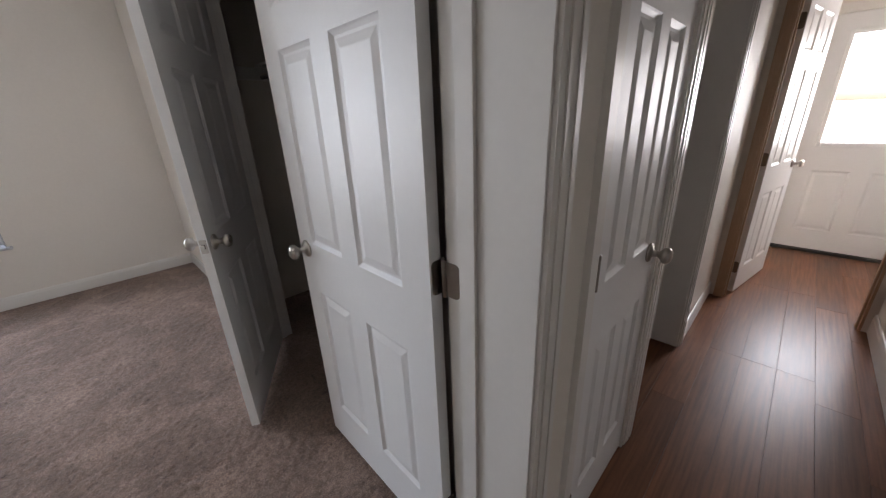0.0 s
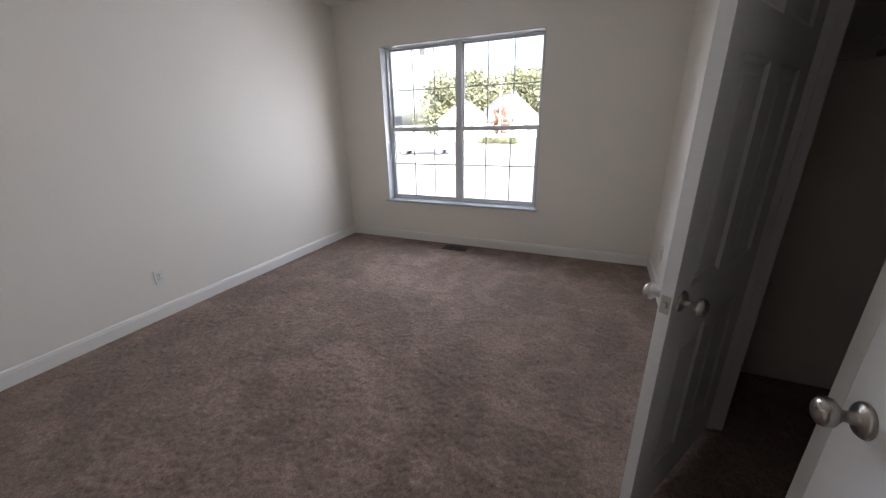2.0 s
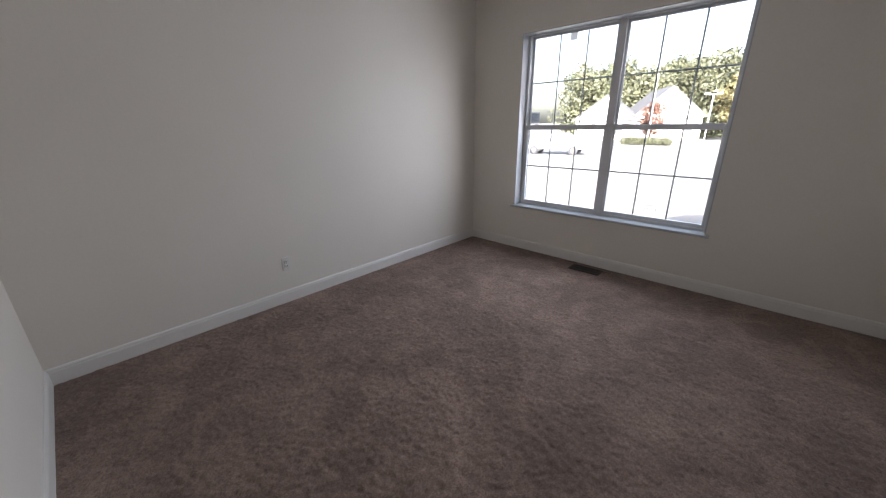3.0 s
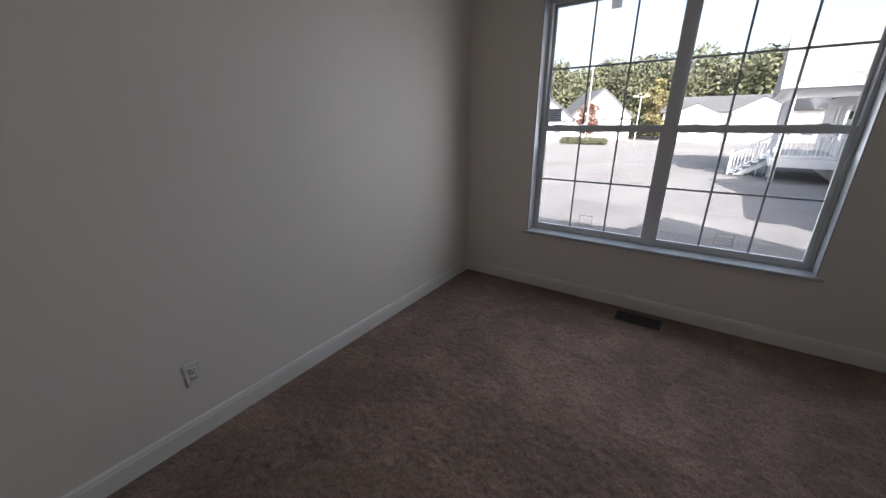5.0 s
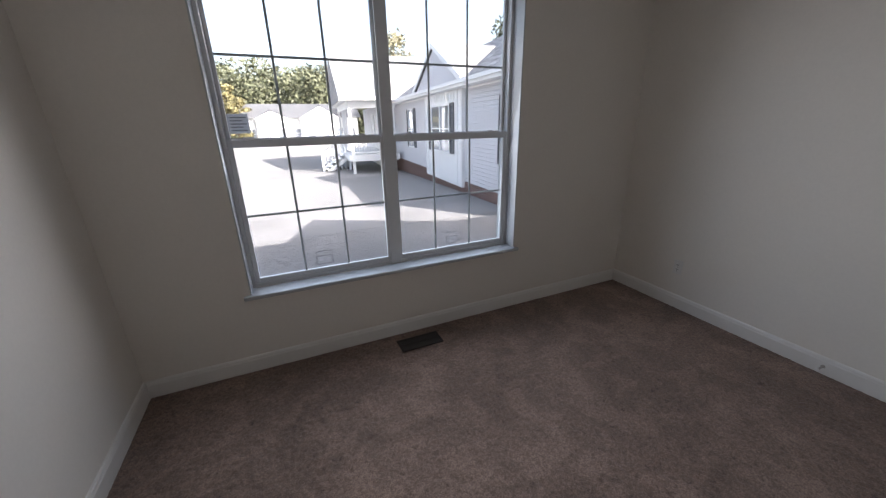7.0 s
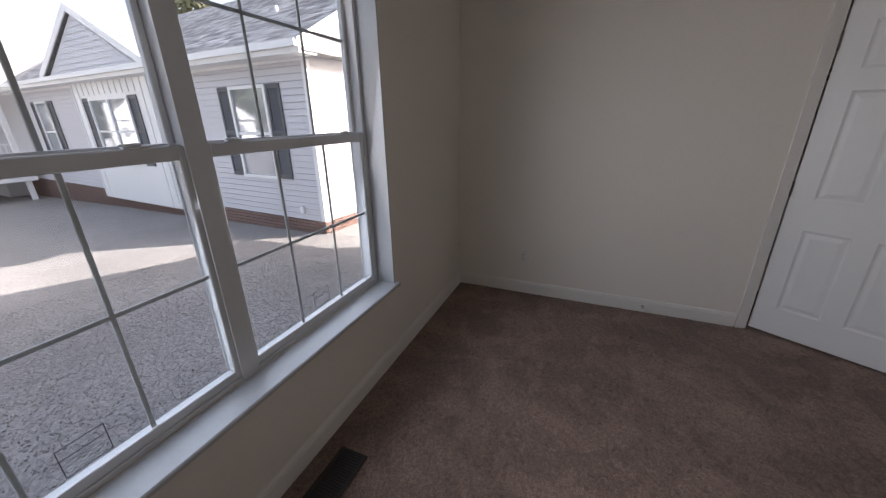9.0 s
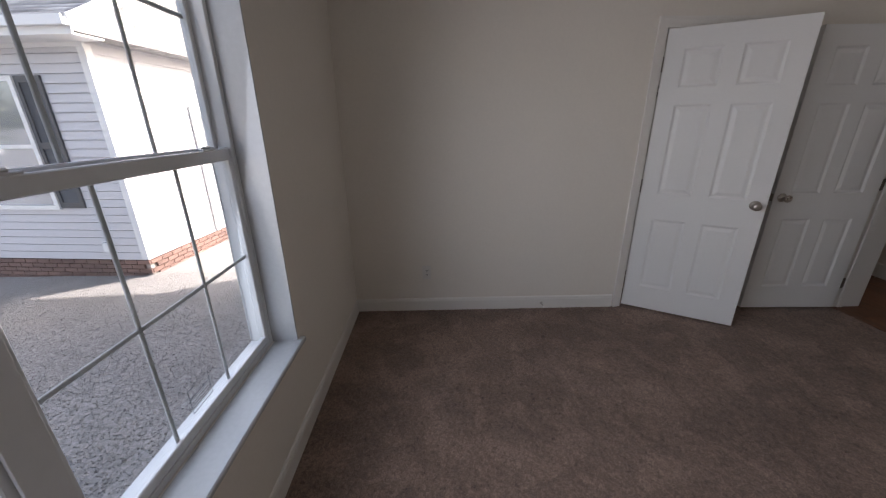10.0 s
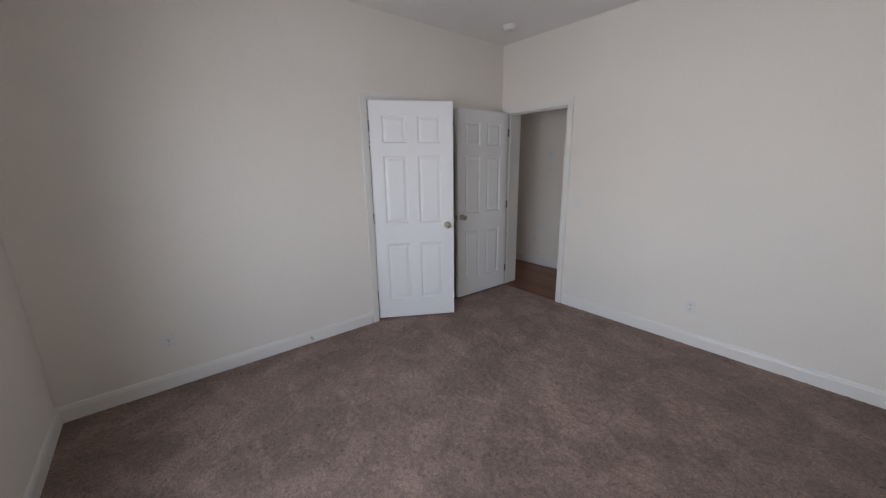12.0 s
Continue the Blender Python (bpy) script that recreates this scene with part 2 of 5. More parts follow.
# wall across the hall's end, with its doorway
CJ = (-0.32, -1.035)
structure("cross_wall", boxes(((CROSS, -1.9, 0), (CROSS + T, CJ[1], CEIL)), ((CROSS, CJ[0], 0), (CROSS + T, 0.6, CEIL)),
                              ((CROSS, CJ[1], 2.06), (CROSS + T, CJ[0], CEIL))), WALL, "greige wall across the end of the hall", "wall")
ED = (-0.475, -1.39)                    # outer door in the east wall
structure("utility_wall_east", boxes(((EAST, ED[0], 0), (EAST + 0.16, 0.6, CEIL)), ((EAST, -1.9, 0), (EAST + 0.16, ED[1], CEIL)),
                                     ((EAST, ED[1], 2.05), (EAST + 0.16, ED[0], CEIL))), WALL, "painted outer wall around the back door", "wall")
structure("utility_wall_north", boxes(((CROSS + T, 0.5, 0), (EAST, 0.6, CEIL))), WALL, "painted utility room wall", "wall")
structure("utility_wall_south", boxes(((CROSS + T, -1.9, 0), (EAST, -1.8, CEIL))), WALL, "painted utility room wall", "wall")
# closet and bath behind their doorways
structure("closet_wall", boxes(((4.45, 0.4, 0), (4.55, 2.3, CEIL)), ((W + T, 0.3, 0), (4.55, 0.4, CEIL)), ((W + T, 2.3, 0), (4.55, 2.4, CEIL))),
          WALL, "painted closet walls", "wall")
structure("bath_wall", boxes(((4.55, 1.6, 0), (CROSS, 1.7, CEIL)), ((4.46, 0, 0), (4.55, 0.3, CEIL)), ((5.9, 0.0, 0), (6.0, 1.6, CEIL))), WALL, "painted walls of the room behind the hall", "wall")
structure("ceiling", boxes(((-0.16, -1.9, CEIL), (EAST + 0.16, EXT, CEIL + 0.12))), CEILING, "white flat painted ceiling", "ceiling")
structure("subfloor", boxes(((-0.16, -1.9, -0.3), (EAST + 0.16, EXT, -0.02))), DARK, "dark floor deck under the finishes", "floor")


def carpet(name, xa, xb, ya, yb, step, label):
    """A pile carpet: a fine sheet with uneven tufts."""
    nx, ny = int((xb - xa) / step) + 1, int((yb - ya) / step) + 1
    rng = np.random.default_rng(5)
    gx, gy = np.meshgrid(np.linspace(xa, xb, nx), np.linspace(ya, yb, ny), indexing="ij")
    z = rng.normal(0, 1, (nx, ny))
    z = (z + np.roll(z, 1, 0) + np.roll(z, 1, 1) + np.roll(np.roll(z, 1, 0), 1, 1)) / 2
    tuft = np.kron(rng.normal(0, 1, (nx // 3 + 2, ny // 3 + 2)), np.ones((3, 3)))[:nx, :ny]
    tuft = (tuft + np.roll(tuft, 1, 0) + np.roll(tuft, -1, 0) + np.roll(tuft, 1, 1) + np.roll(tuft, -1, 1)) / 3
    gz = np.clip(0.0013 * z + 0.0010 * tuft, -0.007, 0.004) - 0.001
    co = np.stack([gx, gy, gz], -1).reshape(-1, 3)
    idx = np.arange(nx * ny).reshape(nx, ny)
    quads = np.stack([idx[:-1, :-1], idx[1:, :-1], idx[1:, 1:], idx[:-1, 1:]], -1).reshape(-1, 4)
    me = bpy.data.meshes.new(name)
    me.vertices.add(len(co))
    me.vertices.foreach_set("co", co.ravel())
    me.loops.add(quads.size)
    me.loops.foreach_set("vertex_index", quads.ravel())
    me.polygons.add(len(quads))
    me.polygons.foreach_set("loop_start", np.arange(0, quads.size, 4))
    me.update(calc_edges=True)
    me.polygons.foreach_set("use_smooth", [True] * len(quads))
    return structure(name, me, CARPET, label, "carpet")


carpet("floor", 0, W, 0, D, 0.009, "taupe cut pile carpet with vacuum marks")
carpet("closet_floor", W, 4.45, 0.4, 2.3, 0.02, "taupe cut pile carpet inside the closet")

# ---- mouldings ----
BB = [(0, 0), (0.014, 0), (0.014, 0.082), (0.011, 0.090), (0.011, 0.097), (0.006, 0.106), (0, 0.108)]


def baseboard(a, b, out, k=1.0, label="white painted baseboard with a stepped top"):
    return structure("baseboard", extrude_profile(bmesh.new(), [(o, u * k) for o, u in BB], out, (*a, 0), (*b, 0)), TRIM, label, "baseboard")


CW = 0.064
baseboard((0, 0), (0, D), (1, 0, 0))
baseboard((0.014, D), (W - 0.014, D), (0, -1, 0))
baseboard((W, D), (W, CLOSET[1] + CW + 0.006), (-1, 0, 0))
baseboard((W, CLOSET[0] - CW - 0.006), (W, 0.014), (-1, 0, 0))
baseboard((0.014, 0), (ENTRY[0] - CW - 0.006, 0), (0, 1, 0))
baseboard((1.9, HALL_S), (CROSS, HALL_S), (0, 1, 0), 1.25)
baseboard((1.9, HALL_N), (ENTRY[0] - CW - 0.006, HALL_N), (0, -1, 0))
baseboard((HDOOR[1] + CW + 0.006, HALL_N), (BATH[0] - CW - 0.006, HALL_N), (0, -1, 0))
baseboard((BATH[1] + CW + 0.006, HALL_N), (CROSS, HALL_N), (0, -1, 0))


def casing(name, u0, u1, top, origin, along, out, label, cw=CW, mat=None, sides=(True, True)):
    """A door casing of two legs and a head, with a stepped face, round an opening from u0 to u1 along a wall."""
    o, a, n = Vector(origin), Vector(along), Vector(out)
    empty = tagged(new(name), label, "trim", "", "structure")
    rev = 0.006

    def leg(nm, p0, p1, p2, p3):
        bm = bmesh.new()
        for lo, hi, dep in ((0.0, 0.30, 0.010), (0.30, 0.72, 0.0145), (0.72, 1.0, 0.018)):
            q = [p0.lerp(p1, lo), p0.lerp(p1, hi), p3.lerp(p2, hi), p3.lerp(p2, lo)]
            vs = [bm.verts.new(v) for v in q] + [bm.verts.new(v + n * dep) for v in q]
            for f in ((0, 1, 2, 3), (4, 5, 6, 7), (0, 1, 5, 4), (1, 2, 6, 5), (2, 3, 7, 6), (3, 0, 4, 7)):
                bm.faces.new([vs[i] for i in f])
        return part(nm, bm, mat or TRIM, empty)

    def at(u, z):
        return o + a * u + Vector((0, 0, z))
    i0, i1, o0, o1, zt = u0 - rev, u1 + rev, u0 - rev - cw, u1 + rev + cw, top + rev
    if sides[0]:
        leg("casing_leg", at(i0, 0), at(o0, 0), at(o0, zt + cw), at(i0, zt))
    if sides[1]:
        leg("casing_leg", at(i1, 0), at(o1, 0), at(o1, zt + cw), at(i1, zt))
    leg("casing_head", at(i0, zt), at(o0, zt + cw), at(o1, zt + cw), at(i1, zt))
    return empty


def jamb(name, u0, u1, top, origin, along, depth_vec, stop_at, label, mat=None):
    """The lining of a doorway: two sides, a head, and a stop moulding."""
    o, a, dv = Vector(origin), Vector(along), Vector(depth_vec)
    empty = tagged(new(name), label, "door frame", "", "structure")
    t = 0.012

    def slab(nm, p, q):
        bm = bmesh.new()
        box(bm, p, q, 0.0015)
        part(nm, bm, mat or TRIM, empty)

    def at(u, s, z):
        return o + a * u + dv * s + Vector((0, 0, z))
    slab("jamb_side", at(u0 - 0.002, -0.001, 0), at(u0 + t, 1.001, top))
    slab("jamb_side", at(u1 - t, -0.001, 0), at(u1 + 0.002, 1.001, top))
    slab("jamb_head", at(u0 + t, -0.001, top - t), at(u1 - t, 1.001, top + 0.002))
    s0, s1 = stop_at
    slab("door_stop_strip", at(u0 + t, s0, 0), at(u0 + t + 0.010, s1, top - t))
    slab("door_stop_strip", at(u1 - t - 0.010, s0, 0), at(u1 - t, s1, top - t))
    slab("door_stop_strip", at(u0 + t + 0.010, s0, top - t - 0.010), at(u1 - t - 0.010, s1, top - t))
    return empty


casing("entry_casing", ENTRY[0] + 0.012, ENTRY[1] - 0.012, ENTRY[2] - 0.012, (0, 0, 0), (1, 0, 0), (0, 1, 0), "white casing round the bedroom doorway")
casing("entry_casing_hall", ENTRY[0] + 0.012, ENTRY[1] - 0.012, ENTRY[2] - 0.012, (0, HALL_N, 0), (1, 0, 0), (0, -1, 0), "white casing on the hall side of the bedroom doorway")
jamb("entry_jamb", ENTRY[0], ENTRY[1], ENTRY[2], (0, 0, 0), (1, 0, 0), (0, HALL_N, 0), (0.175, 0.37), "white painted bedroom door lining")
casing("closet_casing", CLOSET[0] + 0.012, CLOSET[1] - 0.012, CLOSET[2] - 0.012, (W, 0, 0), (0, 1, 0), (-1, 0, 0), "white casing round the closet doorway")
jamb("closet_jamb", CLOSET[0], CLOSET[1], CLOSET[2], (W, 0, 0), (0, 1, 0), (T, 0, 0), (0.35, 0.65), "white painted closet door lining")
casing("hall_closet_casing", HDOOR[0] + 0.012, HDOOR[1] - 0.012, HDOOR[2] - 0.012, (0, HALL_N, 0), (1, 0, 0), (0, -1, 0), "white casing round the hall closet door")
jamb("hall_closet_jamb", HDOOR[0], HDOOR[1], HDOOR[2], (0, HALL_N, 0), (1, 0, 0), (0, -HALL_N, 0), (0.2, 0.38), "white painted hall closet door lining")
casing("bath_casing", BATH[0] + 0.012, BATH[1] - 0.012, BATH[2] - 0.012, (0, HALL_N, 0), (1, 0, 0), (0, -1, 0), "white casing round an open doorway")
jamb("bath_jamb", BATH[0], BATH[1], BATH[2], (0, HALL_N, 0), (1, 0, 0), (0, -HALL_N, 0), (0.6, 0.75), "white painted lining of an open doorway")
casing("cross_casing", -CJ[0] + 0.012, -CJ[1] - 0.012, 2.05, (CROSS, 0, 0), (0, -1, 0), (-1, 0, 0), "tan casing round the utility doorway", sides=(True, False), cw=0.055, mat=WOODJ)
jamb("cross_jamb", -CJ[0], -CJ[1], 2.06, (CROSS, 0, 0), (0, -1, 0), (T, 0, 0), (0.3, 0.6), "tan lining of the utility doorway", mat=WOODJ)


# ---- doors ----
def rect_rings(bm, x0, x1, z0, z1, y, rings, flip):
    """Nested rectangles stepping in and out of a face at depth y."""
    last = None
    for inset, dep in rings:
        yy = y + dep * flip
        r = [bm.verts.new(p) for p in ((x0 + inset, yy, z0 + inset), (x1 - inset, yy, z0 + inset), (x1 - inset, yy, z1 - inset), (x0 + inset, yy, z1 - inset))]
        if last:
            for i in range(4):
                bm.faces.new((last[i], last[(i + 1) % 4], r[(i + 1) % 4], r[i]))
        last = r
    bm.faces.new(last)


PANEL_Z = ((0.19, 0.75), (0.945, 1.562), (1.672, 1.908))


def six_panel_door(name, width, label, knobs=True, hinge_z=(0.20, 1.0, 1.82), height=2.03, thick=0.035, lite=False, category="door", hand=-1):
    """A moulded six panel leaf. Local: hinge pin at the origin, leaf along +x, room side at y = 0, thickness away from it."""
    door = thing(name, label, category)
    st, mu = 0.112 * width / 0.757, 0.10 * width / 0.757
    pw = (width - 2 * st - mu) / 2
    xs = ((st, st + pw), (st + pw + mu, width - st))
    zs = PANEL_Z if not lite else PANEL_Z[:1]
    bm = bmesh.new()
    z_cuts = [0, *[v for p in zs for v in p], height]
    for xa, xb in ((0, st), (st + pw, st + pw + mu), (width - st, width)):
        if lite and 0 < xa < width / 2:
            box(bm, (xa, 0, 0), (xb, -thick, zs[0][1]))
        else:
            box(bm, (xa, 0, 0), (xb, -thick, height))
    if lite:
        for xa, xb in xs:
            box(bm, (xa, 0, 0), (xb, -thick, zs[0][0]))
        box(bm, (st, 0, zs[0][1]), (width - st, -thick, 1.0))
        box(bm, (st, 0, 1.86), (width - st, -thick, height))
    else:
        for xa, xb in xs:
            for za, zb in zip(z_cuts[::2], z_cuts[1::2]):
                box(bm, (xa, 0, za), (xb, -thick, zb))
    bmesh.ops.remove_doubles(bm, verts=bm.verts, dist=0.0001)
    leaf = part("leaf", bm, DOORP, door)
    rings = ((0, 0), (0.004, 0.003), (0.013, 0.0085), (0.020, 0.0085), (0.042, 0.003), (0.045, 0.0028))
    shared = {}
    for za, zb in zs:
        for xa, xb in xs:
            key = (za, round(xb - xa, 4))
            if key not in shared:
                pb = bmesh.new()
                rect_rings(pb, 0, xb - xa, 0, zb - za, 0, rings, -1)
                rect_rings(pb, 0, xb - xa, 0, zb - za, -thick, rings, 1)
                shared[key] = mesh("panel", pb)
            p = part("panel", shared[key], DOORP, door)
            p.location = (xa, 0, za)
    if knobs:
        for side, yy in ((1, 0.0), (-1, -thick)):
            kb = bmesh.new()
            prof = [(0.0325, 0), (0.0325, 0.004), (0.028, 0.009), (0.014, 0.012), (0.0105, 0.020), (0.0105, 0.030), (0.017, 0.036), (0.0255, 0.044), (0.0275, 0.052), (0.0255, 0.060), (0.018, 0.066), (0.006, 0.068)]
            lathe(kb, [(r, hh * side) for r, hh in prof], "y", 24, (width - 0.060, yy, 0.915))
            part("knob", kb, NICKEL, door, "satin nickel door knob", smooth=True)
        lb = bmesh.new()
        box(lb, (width - 0.0005, -thick / 2 - 0.0125, 0.887), (width + 0.0015, -thick / 2 + 0.0125, 0.943), 0.0005)
        box(lb, (width + 0.001, -thick / 2 - 0.007, 0.905), (width + 0.010, -thick / 2 + 0.007, 0.925), 0.002)
        part("latch_plate", lb, NICKEL, door, "nickel latch plate")
    for hz in hinge_z:
        hb = bmesh.new()
        lathe(hb, [(0.003, -0.049), (0.0062, -0.046), (0.0062, 0.046), (0.003, 0.049)], "z", 12, (-0.004, 0.006, hz))
        hinge = part("hinge", hb, NICKEL_D, door, "dull metal butt hinge")
        part("hinge_plate", hinge_leaf(-0.0006, 0.004, -0.030, hz), NICKEL_D, hinge)
    if hand < 0:
        for ob in door.children_recursive:
            ob.data = ob.data if ob.data.get("mirrored") else mirror_y(ob.data)
    return door


def hinge_leaf(x, y_pin, y_end, z, half=0.044, r=0.012):
    """A thin hinge leaf in the plane x, square at the pin and rounded at its far corners, with three screw heads."""
    bm = bmesh.new()
    s = 1 if y_end > y_pin else -1
    arc = [(math.sin(k * math.pi / 8) * r, math.cos(k * math.pi / 8) * r) for k in range(5)]
    rim = [(y_pin, -half), (y_pin, half)] + [(y_end - s * r + s * u, half - r + v) for u, v in arc] + [(y_end - s * r + s * u, -half + r - v) for u, v in reversed(arc)]
    rows = [[bm.verts.new((xx, yy, z + zz)) for yy, zz in rim] for xx in (x - 0.0012, x + 0.0012)]
    for i in range(len(rim)):
        bm.faces.new((rows[0][i], rows[0][(i + 1) % len(rim)], rows[1][(i + 1) % len(rim)], rows[1][i]))
    bm.faces.new(rows[0])
    bm.faces.new(rows[1])
    for dz, f in ((-0.029, 0.45), (0.0, 0.70), (0.029, 0.45)):
        lathe(bm, [(0.0042, -0.0018), (0.0042, 0.0016), (0.0020, 0.0019)], "x", 8, (x, y_pin + (y_end - y_pin) * f, z + dz))
        lathe(bm, [(0.0042, 0.0018), (0.0042, -0.0016), (0.0020, -0.0019)], "x", 8, (x, y_pin + (y_end - y_pin) * f, z + dz))
    return bm


def mirror_y(me):
    me.transform(Matrix.Diagonal((1, -1, 1, 1)))
    me.flip_normals()
    me["mirrored"] = 1
    return me


def place_door(door, pin, angle_deg):
    door.matrix_world = pose(pin[0], pin[1], pin[2], 0, 0, angle_deg)
    return door


# closet door: leaf from its pin towards the hall, ajar into the room
cdoor = six_panel_door("closet_door", 0.752, "white six panel closet door standing ajar")
place_door(cdoor, (W + 0.010, 1.728, 0.018), -120.6)
edoor = six_panel_door("bedroom_door", 0.752, "white six panel bedroom door standing open", height=2.03)
place_door(edoor, (3.606, 0.030, 0.018), 88.4)
entry_lining = bpy.data.objects["entry_jamb"]
for hz in (0.20, 1.0, 1.82):
    part("hinge_leaf", hinge_leaf(ENTRY[1] - 0.0128, 0.006, -0.033, hz + 0.018), NICKEL_D, entry_lining, "dull metal hinge leaf on the lining")
    bm = bmesh.new()
    lathe(bm, [(0.003, -0.049), (0.0065, -0.046), (0.0065, 0.046), (0.003, 0.049)], "z", 12, (ENTRY[1] - 0.013, 0.014, hz + 0.018))
    part("hinge_barrel", bm, NICKEL_D, entry_lining, smooth=True)
hdoor = six_panel_door("hall_closet_door", 0.513, "closed white six panel hall closet door")
place_door(hdoor, (HDOOR[0] + 0.013, HALL_N - 0.001, 0.012), 0.0)
udoor = six_panel_door("utility_door", 0.69, "white six panel utility room door standing open", hand=1)
place_door(udoor, (CROSS + T + 0.008, -0.338, 0.012), -10.5)
bdoor = six_panel_door("back_door", 0.89, "white half glazed back door, closed", lite=True, hand=-1)
place_door(bdoor, (EAST + 0.04, ED[0] - 0.012, 0.02), -90.0)
lb = bmesh.new()
box(lb, (0.14, 0.021, 0.99), (0.75, 0.014, 1.87))
pane = part("pane", lb, GLASS, bdoor, "bright clear glass pane")
pane.visible_shadow = False
bm = bmesh.new()
for a, b in (((0.11, -0.006, 0.96), (0.14, 0.041, 1.90)), ((0.75, -0.006, 0.96), (0.78, 0.041, 1.90)), ((0.14, -0.006, 0.96), (0.75, 0.041, 0.99)), ((0.14, -0.006, 1.87), (0.75, 0.041, 1.90))):
    box(bm, a, b, 0.004)
part("lite_frame", bm, DOORP, bdoor)
structure("threshold", boxes(((EAST - 0.01, ED[1], -0.005), (EAST + 0.14, ED[0], 0.02))), DARK, "dark sill under the back door", "threshold")
jamb("back_door_jamb", -ED[0], -ED[1], 2.05, (EAST, 0, 0), (0, -1, 0), (0.16, 0, 0), (0.55, 0.75), "white back door frame")
casing("back_door_casing", -ED[0] + 0.012, -ED[1] - 0.012, 2.038, (EAST, 0, 0), (0, -1, 0), (-1, 0, 0), "white casing round the back door")


# ---- twin window ----
def window_unit(index, xa, xb):
    """A vinyl double hung unit between xa and xb: frame, two sashes with grilles, panes and locks."""
    za, zb = WIN[2], WIN[3]
    win = tagged(new(f"window_{index}"), "white vinyl double hung window with colonial grilles", "window", "", "structure")
    bm = bmesh.new()
    f, ya, yb = 0.022, 4.066, 4.152
    box(bm, (xa, ya, za), (xa + f, yb, zb), 0.002)
    box(bm, (xb - f, ya, za), (xb, yb, zb), 0.002)
    box(bm, (xa + f, ya, za), (xb - f, yb, za + 0.022), 0.002)
    box(bm, (xa + f, ya, zb - 0.012), (xb - f, yb, zb), 0.002)
    for x, s in ((xa + f, 1), (xb - f, -1)):
        box(bm, (x, ya + 0.047, za + 0.022), (x + s * 0.0008, ya + 0.0495, zb - 0.012))
        box(bm, (x, ya + 0.0825, za + 0.022), (x + s * 0.006, ya + 0.0855, zb - 0.012))
    part("window_frame", bm, VINYL, win)
    meet = 1.386
    for nm, y0, y1, s0, s1, st, rb, rt in (("lower_sash", 4.070, 4.096, za + 0.022, meet + 0.012, 0.026, 0.034, 0.043),
                                          ("upper_sash", 4.116, 4.140, meet - 0.018, zb - 0.012, 0.020, 0.036, 0.022)):
        bm = bmesh.new()
        l, r = xa + f + 0.001, xb - f - 0.001
        box(bm, (l, y0, s0), (l + st, y1, s1), 0.003)
        box(bm, (r - st, y0, s0), (r, y1, s1), 0.003)
        box(bm, (l + st - 0.002, y0 + 0.0005, s0), (r - st + 0.002, y1 - 0.0005, s0 + rb), 0.003)
        box(bm, (l + st - 0.002, y0 + 0.0005, s1 - rt), (r - st + 0.002, y1 - 0.0005, s1), 0.003)
        sash = part(nm, bm, VINYL, win)
        gx0, gx1, gz0, gz1 = l + st, r - st, s0 + rb, s1 - rt
        ym = y0 + 0.009
        gb = bmesh.new()
        box(gb, (gx0 - 0.004, ym - 0.003, gz0 - 0.004), (gx1 + 0.004, ym + 0.003, gz1 + 0.004))
        g = part("pane", gb, GLASS, sash, "clear glass pane")
        g.visible_shadow = False
        for k in (1, 2):
            x = gx0 + (gx1 - gx0) * k / 3 - (0.008 if index == 2 and k == 1 else 0)
            bb = bmesh.new()
            box(bb, (x - 0.007, ym + 0.004, gz0 - 0.003), (x + 0.007, ym + 0.010, gz1 + 0.003), 0.002)
            part("grille_bar", bb, GRILLE, sash)
        bb = bmesh.new()
        z = (gz0 + gz1) / 2
        box(bb, (gx0 - 0.003, ym + 0.0045, z - 0.007), (gx1 + 0.003, ym + 0.0105, z + 0.007), 0.002)
        part("grille_bar", bb, GRILLE, sash)
        if nm == "lower_sash":
            for x in (xa + 0.150, xb - 0.150):
                kb = bmesh.new()
                box(kb, (x - 0.034, y0 + 0.002, s1), (x + 0.034, y1 - 0.002, s1 + 0.006), 0.002)
                box(kb, (x - 0.012, y0 + 0.004, s1 + 0.005), (x + 0.014, y1 - 0.002, s1 + 0.014), 0.004)
                box(kb, (x - 0.045, y0 - 0.002, s1 + 0.007), (x - 0.004, y0 + 0.008, s1 + 0.013), 0.003)
                part("sash_lock", kb, VINYL, sash, "white sash lock with a short lever")
            for x in (xa + 0.05, xb - 0.05):
                kb = bmesh.new()
                box(kb, (x - 0.018, y0 + 0.004, s1), (x + 0.018, y1 - 0.004, s1 + 0.004), 0.0015)
                part("tilt_latch", kb, VINYL, sash)
    return win


GRILLE = shader("grille_paint", (0.5, 0.5, 0.5), 0.45, patch=0.02)
xm = (WIN[0] + WIN[1]) / 2
window_unit(1, WIN[0] + 0.008, xm - 0.004)
window_unit(2, xm + 0.004, WIN[1] - 0.008)
structure("window_mullion", boxes(((xm - 0.037, 4.058, WIN[2] + 0.003), (xm + 0.037, 4.0655, WIN[3] - 0.006)), ((xm - 0.0038, 4.0655, WIN[2] + 0.003), (xm + 0.0038, 4.15, WIN[3] - 0.006)), bevel=0.0012), VINYL, "white vinyl mullion cover between the twin windows", "mullion")
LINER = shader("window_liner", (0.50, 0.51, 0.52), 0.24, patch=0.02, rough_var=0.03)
liner = tagged(new("window_liner"), "glossy white boards lining the window opening", "window trim", "", "structure")
